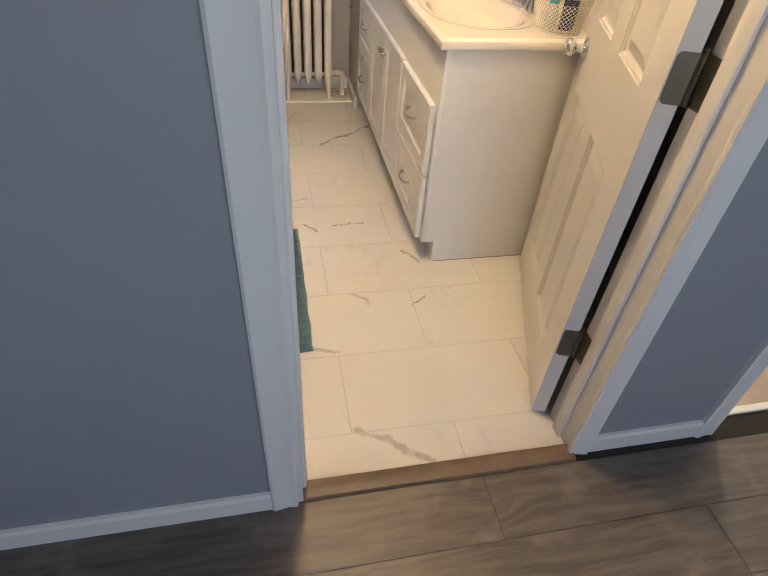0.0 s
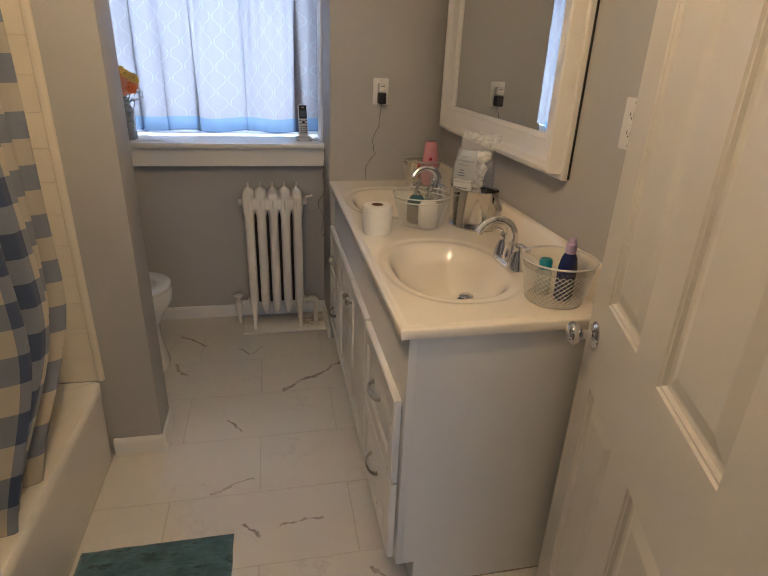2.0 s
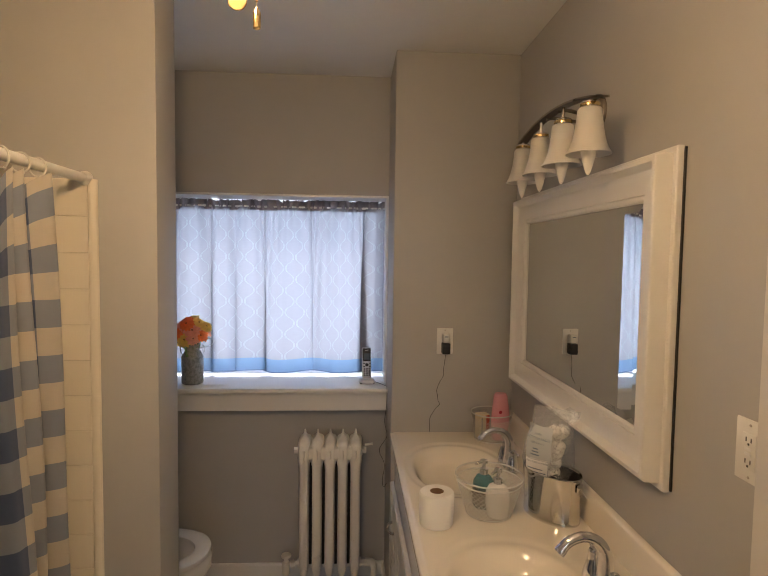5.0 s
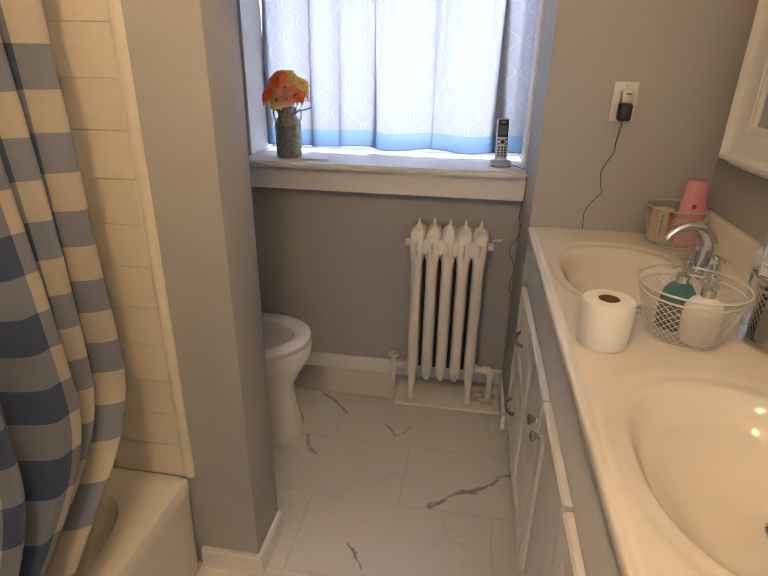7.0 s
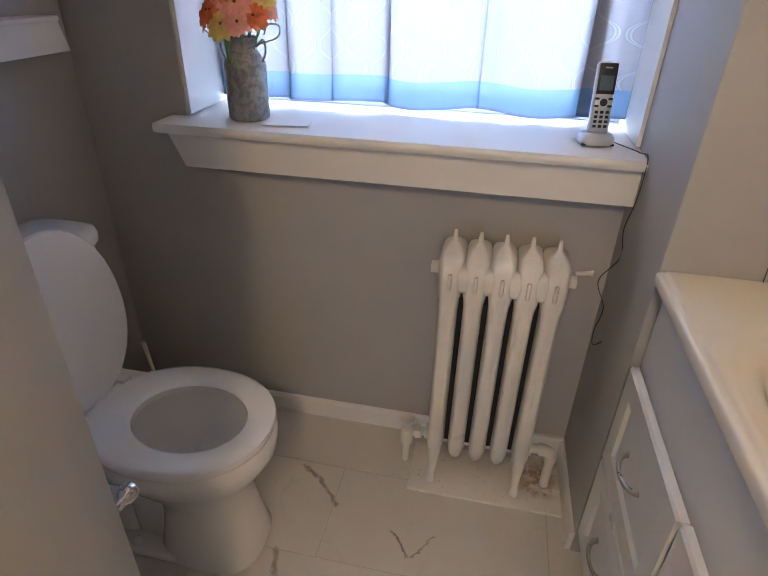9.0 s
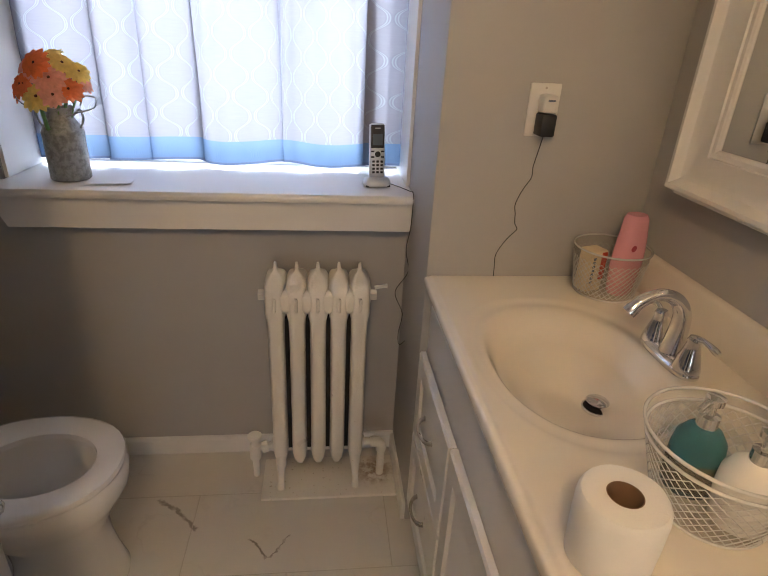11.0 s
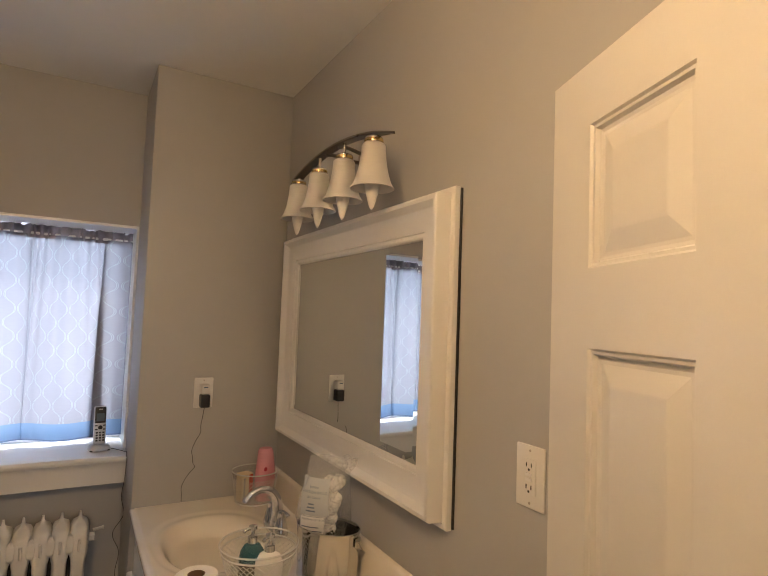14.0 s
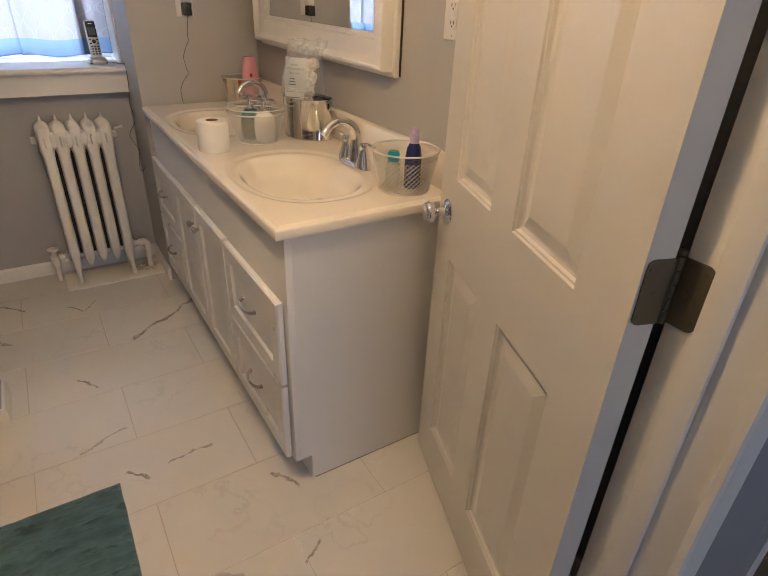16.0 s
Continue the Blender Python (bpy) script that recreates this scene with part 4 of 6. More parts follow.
def drape(width, top, bottom, point, step_s, step_z, lift=None):
    ns, nz = int(width / step_s), int((top - bottom) / step_z)
    bm = bmesh.new()
    uv = bm.loops.layers.uv.new("UVMap")
    grid = []
    for j in range(nz + 1):
        row = []
        for i in range(ns + 1):
            s, z = width * i / ns, bottom + (top - bottom) * j / nz
            x, y = point(s, z)
            zz = z + (lift(s, z) if lift else 0.0)
            row.append((bm.verts.new((x, y, zz)), (s, z - bottom)))
        grid.append(row)
    for j in range(nz):
        for i in range(ns):
            quad = (grid[j][i], grid[j][i + 1], grid[j + 1][i + 1], grid[j + 1][i])
            f = bm.faces.new([v for v, _ in quad])
            for loop, (_, w) in zip(f.loops, quad):
                loop[uv].uv = w
    return bm


HOOKS = [0.02 + 0.138 * k for k in range(14)]


def sag(s, z):
    near = min(abs(s - h) for h in HOOKS) / 0.069
    return -0.052 * near ** 1.4 * smoothstep(1.52, 1.82, z)


part("cloth", drape(1.84, 1.840, 0.20, cloth_point, 0.0085, 0.022, sag), CHECK, sc, "blue and white buffalo-check cloth", smooth=180)
part("liner", drape(0.50, 1.80, 0.16, lambda s, z: (RX - 0.045 + 0.010 * fold(s * 0.8 + 2), 2.235 - 0.30 * (1 - smoothstep(0.1, 0.8, z)) ** 1.3 - s * 0.8), 0.012, 0.05), clear("clear_liner", (0.82, 0.78, 0.70), 0.16, 0.2), sc, "clear plastic liner", smooth=180)
for k, s in enumerate(HOOKS):
    x, y = cloth_point(s, 1.82)
    ring = thing("curtain_ring", "clear plastic shower curtain ring on the rod", "curtain ring", (RX, y, RZ), "shower curtain rings", turn=math.degrees(0.35 * math.sin(k * 2.1)))
    part("hoop", tube([(0.0195 * math.cos(a), 0, -0.006 + 0.0225 * math.sin(a)) for a in [2 * math.pi * i / 20 for i in range(20)]], 0.0024, 6, True), STRAND, ring)
    part("bead", lathe(((0.0005, -0.005), (0.005, 0), (0.0005, 0.005)), 10, Matrix.Translation((0.006, 0, -0.029))), STRAND, ring)

# ---- window curtain ----
cu = thing("window_curtain", "sheer white trellis-pattern window curtain with a blue hem band", "curtain", (0, 0, 0))
CL, CR, CY, CB, CT = -0.608, 0.524, 3.742, 1.022, 1.905


CW = 1.92


def sheer_point(s, z):
    """Uneven pleats that lap over one another, drawn in by the rod at the top."""
    k = (z - CB) / (CT - CB)
    ph = s * 19.5 + 1.9 * math.sin(s * 3.7 + 0.6) + 0.8 * math.sin(s * 9.3) + 0.30 * (1 - k) * math.sin(s * 5.3 + 1)
    throw = (0.050 + 0.022 * math.sin(s * 7.7 + 0.4)) * (0.42 + 0.58 * (1 - k) ** 0.7)
    x = CR - s * (CR - CL) / CW + throw * math.sin(ph)
    broad = 0.022 * math.cos(ph) + 0.006 * math.sin(s * 31 + 2)
    fine = 0.007 * math.sin(s * 92 + math.sin(s * 21))
    return min(max(x, CL), CR), CY + broad * (1 - 0.2 * k) + fine * (0.15 + 0.85 * k ** 2)


def hem_rise(s, z):
    return (0.004 * math.sin(s * 11 + 0.5) + 0.004 * math.sin(s * 27)) * (1 - smoothstep(CB, CB + 0.25, z))


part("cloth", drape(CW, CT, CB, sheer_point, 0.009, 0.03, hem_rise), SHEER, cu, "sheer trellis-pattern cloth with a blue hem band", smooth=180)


def header_point(s, z):
    c = (CR - CL) / 2.4
    k = smoothstep(CT - 0.012, CT + 0.045, z)
    x = CR - s * c + (0.004 + 0.007 * k) * math.sin(s * 60 + 2 * math.sin(s * 11))
    return x, CY - 0.004 + (0.006 + 0.012 * k) * math.sin(s * 96 + 3 * math.sin(s * 17)) + 0.006 * k * math.sin(s * 41)


part("header", drape(2.4, CT + 0.043, CT - 0.016, header_point, 0.0065, 0.0085, lambda s, z: (0.018 * noise.noise(Vector((s * 26, 0.3, 0))) + 0.012 * noise.noise(Vector((s * 70, 4.1, 0)))) * smoothstep(CT, CT + 0.04, z)), HEADER, cu, "gathered ruffle on the rod", smooth=180)
part("rod", tube([(CL - 0.004, CY, CT + 0.004), (CR + 0.0, CY, CT + 0.004)], 0.006, 10), TRIM, cu, "thin white curtain rod")

# ---- toilet ----
wc = thing("toilet", "white two-piece toilet with the seat down and lid up", "toilet", (0, 3.030, 0))
wc.matrix_world = wc.matrix_world @ Matrix.Diagonal((1, 1, 1.025, 1))
bm = bmesh.new()
sections = ((-0.415, 0.0, 0.138, 0.114, 2.8), (-0.415, 0.012, 0.140, 0.116, 2.8), (-0.415, 0.07, 0.128, 0.105, 2.6), (-0.415, 0.15, 0.116, 0.098, 2.4), (-0.420, 0.22, 0.122, 0.104, 2.2), (-0.450, 0.29, 0.192, 0.142, 2.1), (-0.460, 0.345, 0.235, 0.170, 2.1), (-0.458, 0.385, 0.236, 0.178, 2.1), (-0.458, 0.398, 0.230, 0.173, 2.1))
rings = [circle(x, 0, z, rx, ry, 40, p) for x, z, rx, ry, p in sections]
inner = ((-0.440, 0.398, 0.165, 0.125), (-0.440, 0.36, 0.158, 0.118), (-0.45, 0.28, 0.12, 0.085), (-0.47, 0.22, 0.06, 0.05))
rings += [circle(x, 0, z, rx, ry, 40) for x, z, rx, ry in inner]
add_rings(bm, rings)
part("bowl", bm, CERAMIC, wc, smooth=60)
part("pedestal_back", box(-0.80, -0.062, 0.0, -0.605, 0.062, 0.36, bevel=0.03, segments=4), CERAMIC, wc, smooth=60)
part("trapway", box(-0.63, -0.058, 0.0, -0.46, 0.058, 0.195, bevel=0.03, segments=4), CERAMIC, wc, smooth=60)
part("tank_shelf", box(-0.90, -0.155, 0.345, -0.60, 0.155, 0.398, bevel=0.015, segments=3), CERAMIC, wc, smooth=60)
bm = bmesh.new()
outer = [(-0.447, 0.219, 0.180), (-0.447, 0.222, 0.183), (-0.447, 0.219, 0.180), (-0.447, 0.205, 0.168)]
zs_ = (0.402, 0.410, 0.419, 0.424)
rings = [circle(x, 0, z, rx, ry, 48, 2.15) for (x, rx, ry), z in zip(outer, zs_)]
rings += [circle(-0.428, 0, z, rx, ry, 48, 2.0) for rx, ry, z in ((0.148, 0.120, 0.423), (0.138, 0.110, 0.417), (0.137, 0.109, 0.402))]
rings.append(rings[0])
add_rings(bm, rings, False, False)
bmesh.ops.remove_doubles(bm, verts=bm.verts, dist=1e-6)
part("seat", bm, SEAT, wc, "white toilet seat", smooth=50)
part("hinge_bar", box(-0.668, -0.085, 0.402, -0.632, 0.085, 0.424, bevel=0.007, segments=3), SEAT, wc, smooth=50)
for s in (-0.078, 0.078):
    part("hinge_cap", box(-0.682, s - 0.016, 0.400, -0.640, s + 0.016, 0.434, bevel=0.008, segments=3), SEAT, wc, smooth=50)
bm = bmesh.new()
tilt = Matrix.Translation((-0.662, 0, 0.428)) @ Matrix.Rotation(radians(-97), 4, "Y")
lid = [[tilt @ Vector((p.x, p.y, h)) for p in circle(0.205, 0, 0, rx, ry, 44, 2.15)] for rx, ry, h in ((0.196, 0.166, -0.004), (0.207, 0.177, -0.004), (0.211, 0.181, 0.002), (0.207, 0.177, 0.010), (0.19, 0.16, 0.014))]
add_rings(bm, lid)
part("lid", bm, SEAT, wc, "raised toilet lid", smooth=50)
bm = bmesh.new()
add_rings(bm, [circle(-0.812, 0, z, rx, ry, 40, 5) for z, rx, ry in ((0.40, 0.088, 0.185), (0.42, 0.094, 0.195), (0.70, 0.098, 0.212), (0.742, 0.098, 0.212))])
part("tank", bm, CERAMIC, wc, smooth=50)
bm = bmesh.new()
add_rings(bm, [circle(-0.810, 0, z, rx, ry, 40, 4.5) for z, rx, ry in ((0.743, 0.100, 0.216), (0.748, 0.108, 0.224), (0.765, 0.109, 0.225), (0.778, 0.104, 0.220), (0.784, 0.09, 0.205))])
part("tank_lid", bm, CERAMIC, wc, "white tank lid", smooth=50)
part("flush_lever", tube(curve([(-0.706, -0.15, 0.69), (-0.694, -0.15, 0.69), (-0.690, -0.13, 0.688), (-0.690, -0.09, 0.682)]), [0.008] * 7 + [0.006] * 12, 8), CHROME, wc, "chrome flush lever", smooth=60)
for s in (-1, 1):
    part("bolt_cap", lathe(((0.014, 0), (0.013, 0.010), (0.005, 0.016)), 14, Matrix.Translation((-0.60, s * 0.088, 0.027))), CERAMIC, wc, "round bolt cap", smooth=60)

part("foot_flange", box(-0.76, -0.112, 0.0, -0.47, 0.112, 0.028, bevel=0.010, segments=3), CERAMIC, wc, smooth=60)
sup = thing("toilet_supply", "chrome water supply valve and hose beside the toilet", "supply valve", (0, 0, 0))
part("hose", tube(curve([(-0.80, 3.235, 0.40), (-0.80, 3.27, 0.30), (-0.84, 3.29, 0.20), (-0.86, 3.28, 0.16)]), 0.006, 8), PLASTIC, sup, smooth=60)
part("valve", lathe(((0.010, 0), (0.012, 0.02), (0.018, 0.022), (0.018, 0.034), (0.008, 0.036)), 14, Matrix.Translation((-0.929, 3.28, 0.16)) @ Matrix.Rotation(radians(90), 4, "Y") @ Matrix.Scale(1.9, 4, (0, 0, 1))), BRASS, sup, smooth=60)

brush = thing("toilet_brush", "cream plastic toilet brush standing in its cup behind the toilet", "toilet brush", (-0.80, 3.415, 0.0))
part("cup", lathe(((0.042, 0), (0.046, 0.01), (0.044, 0.10), (0.040, 0.10), (0.038, 0.01)), 20), PLASTIC, brush, smooth=50)
part("handle", tube([(0, 0, 0.03), (-0.01, -0.005, 0.20), (-0.02, -0.008, 0.31)], [0.005, 0.005, 0.007], 10), PLASTIC, brush, smooth=60)

holder = thing("toilet_paper_holder", "chrome toilet paper holder on the partition beside the toilet", "paper holder", (0, PART_B, 0.722))
for x in (-0.236, -0.395):
    post = Matrix.Translation((x, 0, 0)) @ Matrix.Rotation(radians(-90), 4, "X")
    part("post", lathe(((0.020, 0.0005), (0.020, 0.004), (0.014, 0.009), (0.008, 0.014), (0.0075, 0.040), (0.012, 0.046), (0.014, 0.055), (0.011, 0.064), (0.003, 0.067)), 24, post), CHROME, holder, smooth=50)
part("roller", tube([(-0.388, 0.055, 0), (-0.243, 0.055, 0)], 0.0075, 14), CHROME, holder, smooth=60)

shelf = thing("wall_ledge", "white painted wall ledge with a slanted end", "shelf", (0, 0, 0))
bm = bmesh.new()
add_rings(bm, [[Vector((LEFT_WC + 0.001, y, 1.158)), Vector((-0.868, y - 0.01, 1.158)), Vector((-0.868, y - 0.03 * (y > 3), 1.226)), Vector((LEFT_WC + 0.001, y - 0.03 * (y > 3), 1.226))] for y in (2.75, 3.478)])
part("front_board", bm, TRIM, shelf)
part("top_board", box(LEFT_WC + 0.001, 2.74, 1.226, -0.862, 3.45, 1.238, bevel=0.003), TRIM, shelf)

# ---- radiator ----
rad = thing("radiator", "old cream-painted cast-iron column radiator", "radiator", (0, 3.387, 0))
rad.matrix_world = rad.matrix_world @ Matrix.Diagonal((1, 1, 1.02, 1))
part("floor_pad", box(0.066, -0.101, 0.0, 0.519, 0.086, 0.011, bevel=0.003), STAINED, rad, "white painted board under the radiator")
XS = [0.134 + 0.0608 * k for k in range(5)]
for k, x in enumerate(XS):
    ends = k in (0, 4)
    bm = bmesh.new()
    prof = [(0.080, 0.003, 0.010), (0.094, 0.010, 0.032), (0.130, 0.020, 0.058), (0.165, 0.0242, 0.074), (0.30, 0.0236, 0.076), (0.60, 0.0236, 0.076), (0.640, 0.0250, 0.076), (0.664, 0.0304, 0.076), (0.732, 0.0304, 0.074), (0.750, 0.0298, 0.068), (0.762, 0.0255, 0.050), (0.772, 0.0155, 0.026), (0.781, 0.0065, 0.010), (0.802, 0.0034, 0.0042)]
    add_rings(bm, [circle(x, 0, z, rx, ry, 28, 4.5) for z, rx, ry in prof])
    # small raised tab at the front of the head
    add_box(bm, x - 0.005, -0.083, 0.680, x + 0.005, -0.072, 0.724, bevel=0.004)
    if ends:
        for y in (-0.056, 0.056):
            add_rings(bm, [circle(x + (0.004 if k else -0.004) * (1 - h / 0.12), y, h, r, r, 12) for h, r in ((0.0112, 0.0135), (0.024, 0.0125), (0.04, 0.010), (0.08, 0.012), (0.13, 0.018), (0.16, 0.016))])
    part("column", bm, RADIATOR, rad, smooth=60)
# near-black boxes added to put deep shade into the column gaps
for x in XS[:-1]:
    part("gap_filler", box(x + 0.022, -0.030, 0.16, x + 0.0388, 0.06, 0.665), GAP_SHADE, rad, "near-black filler for the shade between the columns")
for z, r in ((0.700, 0.024), (0.150, 0.022)):
    part("hub", tube([(XS[0] - 0.034, 0, z), (XS[4] + 0.034, 0, z)], r, 14), RADIATOR, rad, smooth=50)
part("head_band", box(XS[0], -0.0725, 0.668, XS[4], 0.066, 0.742, bevel=0.018, segments=3), RADIATOR, rad, smooth=60)
for x in (XS[0] - 0.043, XS[4] + 0.043):
    part("plug", lathe(((0.017, -0.009), (0.017, 0.009)), 6, Matrix.Translation((x, 0, 0.70)) @ Matrix.Rotation(radians(90), 4, "Y")), RADIATOR, rad)
part("air_vent", tube([(XS[4] + 0.045, -0.01, 0.728), (XS[4] + 0.075, -0.012, 0.734), (XS[4] + 0.082, -0.012, 0.734)], [0.006, 0.005, 0.008], 10), RADIATOR, rad, "small bleed valve", smooth=60)
val = part("valve", tube([(0.046, -0.01, 0.03), (0.046, -0.01, 0.10), (0.046, -0.01, 0.106), (0.046, -0.01, 0.160), (0.046, -0.01, 0.164), (0.046, -0.01, 0.185)], [0.010, 0.0115, 0.019, 0.019, 0.012, 0.010], 12), RADIATOR, rad, "painted steam valve", smooth=40)
part("wheel", lathe(((0.012, 0.0), (0.023, 0.003), (0.025, 0.009), (0.022, 0.014), (0.008, 0.016)), 18, Matrix.Translation((0.046, -0.01, 0.185))), RADIATOR, val, "round hand wheel", smooth=50)
part("union", tube([(0.055, -0.008, 0.142), (0.066, -0.006, 0.145), (0.068, -0.006, 0.145), (0.086, -0.003, 0.148), (0.088, -0.003, 0.148), (0.105, 0, 0.15)], [0.012, 0.012, 0.020, 0.020, 0.013, 0.013], 8), RADIATOR, rad, smooth=30)
part("return_pipe", tube(curve([(0.405, 0, 0.15), (0.440, 0, 0.15), (0.462, 0, 0.144), (0.470, 0, 0.125), (0.470, 0, 0.08), (0.470, 0, 0.012)], 4), 0.0135, 12), RADIATOR, rad, smooth=60)
part("elbow", tube(curve([(0.432, 0, 0.15), (0.455, 0, 0.149), (0.468, 0, 0.138), (0.470, 0, 0.115)], 4), 0.0185, 12), RADIATOR, rad, smooth=50)

# ---- vanity light ----
vl = thing("vanity_light", "brushed-nickel arched four-shade wall light, unlit", "wall light", (0.945, 2.437, 0))
rings = []
for k in range(33):
    t = -1 + k / 16
    half = 0.0145 * min(1.0, 0.08 + 5.0 * (1 - abs(t)))
    z = 2.088 - 0.055 * t * t
    rings.append([Vector((dx, t * 0.366, z + dz)) for dx, dz in ((-half, 0.003), (half, 0.003), (half, -0.003), (-half, -0.003))])
bm = bmesh.new()
add_rings(bm, rings)
part("arched_bar", bm, FIXTURE, vl, smooth=40)
part("wall_canopy", lathe(((0.078, 0.0), (0.078, 0.006), (0.070, 0.014), (0.050, 0.022), (0.022, 0.026), (0.003, 0.027)), 40, Matrix.Translation((0.1328, 0.0, 2.085)) @ Matrix.Rotation(radians(-90), 4, "Y") @ Matrix.Diagonal((0.78, 1.0, 1.0, 1.0))), FIXTURE, vl, "domed oval wall canopy", smooth=50)
for y in (-0.035, 0.035):
    part("arm", tube(curve([(0.112, y, 2.075), (0.075, y * 1.2, 2.078), (0.030, y * 1.3, 2.086), (0.0, y * 1.3, 2.083)], 5), 0.0055, 10), FIXTURE, vl, smooth=60)
BULB = plain("frosted_bulb_glass", (0.82, 0.80, 0.76), 0.35, vary=0.02, bump=0.0)
SHADE_TOP = 2.033
for y in (-0.264, -0.090, 0.088, 0.266):
    m = Matrix.Translation((0, y, 0))
    bar = 2.086 - 0.055 * (y / 0.366) ** 2
    so = part("socket", lathe(((0.022, SHADE_TOP - 0.002), (0.0235, SHADE_TOP), (0.0235, SHADE_TOP + 0.014), (0.021, SHADE_TOP + 0.0165), (0.008, SHADE_TOP + 0.017), (0.0045, SHADE_TOP + 0.020), (0.0045, bar)), 24, m), NICKEL, vl, "satin nickel lamp socket on a thin post", smooth=40)
    # brass band paints the warm reflection on the nickel socket
    part("reflection_band", lathe(((0.0240, SHADE_TOP + 0.003), (0.0243, SHADE_TOP + 0.005), (0.0243, SHADE_TOP + 0.009), (0.0240, SHADE_TOP + 0.011)), 24, m, cap_start=False, cap_end=False), BRASS, so, "brass band for the socket's warm reflection", smooth=40)
    prof = ((0.020, 0.0), (0.031, -0.001), (0.0345, -0.006), (0.036, -0.030), (0.040, -0.060), (0.046, -0.090), (0.054, -0.114), (0.064, -0.130), (0.0625, -0.131), (0.052, -0.114), (0.044, -0.090), (0.038, -0.060), (0.034, -0.030), (0.032, -0.008))
    part("shade", lathe([(0.88 * r, SHADE_TOP + 0.88 * h) for r, h in prof], 32, m, cap_start=True, cap_end=False), FROSTED, vl, "flared frosted glass shade", smooth=50)
    part("bulb", lathe([(r, SHADE_TOP + h) for r, h in ((0.012, -0.010), (0.014, -0.055), (0.0195, -0.080), (0.0200, -0.098), (0.017, -0.120), (0.011, -0.145), (0.0065, -0.160), (0.002, -0.167))], 20, m), BULB, vl, "frosted flame-shaped bulb, unlit", smooth=60)

# ---- ceiling light with pull chains ----
cl = thing("ceiling_light", "lit ceiling light with an opal bowl and two pull chains", "ceiling light", (0.14, 1.36, -0.10))
part("canopy", lathe(((0.075, 2.639), (0.075, 2.625), (0.02, 2.60), (0.012, 2.59), (0.012, 2.44), (0.036, 2.43), (0.040, 2.405), (0.034, 2.392)), 28), FIXTURE, cl, smooth=50)
part("bowl", lathe(((0.034, 2.398), (0.052, 2.390), (0.078, 2.365), (0.098, 2.330), (0.106, 2.300), (0.103, 2.299), (0.094, 2.329), (0.074, 2.362), (0.049, 2.385), (0.030, 2.392)), 32, cap_start=False, cap_end=False), OPAL, cl, "glowing opal glass bowl", smooth=60)


def chain(x, y, top, end):
    bm = bmesh.new()
    n = int((top - end) / 0.0065)
    for k in range(n):
        add_lathe(bm, ((0.0004, -0.0016), (0.0018, 0), (0.0004, 0.0016)), 6, Matrix.Translation((x, y, top - 0.0065 * k)))
    add_tube(bm, [(x, y, top), (x, y, end)], 0.0005, 4)
    return bm


part("chain", chain(0.071, 0.14, 2.40, 2.072), BRASS, cl, "beaded brass pull chain")
part("medallion", lathe(((0.001, -0.0015), (0.0105, -0.0015), (0.0115, 0), (0.0105, 0.0015), (0.001, 0.0015)), 22, Matrix.Translation((0.071, 0.14, 2.055)) @ Matrix.Rotation(radians(90), 4, "X")), BRASS, cl, "small round brass medallion", smooth=40)
part("chain", chain(0.094, 0.14, 2.40, 2.048), BRASS, cl, "beaded brass pull chain")
part("fob", lathe(((0.001, 2.022), (0.0045, 2.024), (0.005, 2.042), (0.002, 2.048)), 12, Matrix.Translation((0.094, 0.14, 0))), BRASS, cl, "small brass pull fob", smooth=40)

# ---- outlets ----
def outlet_plate(name, label, m, gfi):
    """A wall plate with its face towards local -y."""
    o = thing(name, label, "outlet")
    o.matrix_world = m
    part("plate", box(-0.036, -0.0055, -0.058, 0.036, 0.0, 0.058, bevel=0.003), PLASTIC, o, smooth=40)
    if gfi:
        part("insert", box(-0.0165, -0.008, -0.033, 0.0165, -0.005, 0.033, bevel=0.0015), PLASTIC, o)
        for z in (-0.0045, 0.0045):
            part("button", box(-0.008, -0.0095, z - 0.003, 0.008, -0.0075, z + 0.003, bevel=0.0008), LABEL_WHITE, o)
        sockets = (-0.020, 0.020)
    else:
        for z in (-0.020, 0.020):
            part("insert", lathe(((0.0165, 0), (0.0165, 0.003), (0.015, 0.0035)), 20, Matrix.Translation((0, -0.005, z)) @ Matrix.Rotation(radians(90), 4, "X")), PLASTIC, o)
        sockets = ()
    for z in sockets:
        for x in (-0.0062, 0.0062):
            part("slot", box(x - 0.0011, -0.0085, z - 0.004 + 0.002, x + 0.0011, -0.0079, z + 0.004 + 0.002), BLACK, o)
        part("slot", box(-0.002, -0.0085, z - 0.0085, 0.002, -0.0079, z - 0.0045), BLACK, o)
    for z in (-0.048, 0.048):
        part("screw", lathe(((0.0028, 0), (0.0022, 0.001)), 10, Matrix.Translation((0, -0.0055, z)) @ Matrix.Rotation(radians(90), 4, "X")), NICKEL, o)
    return o


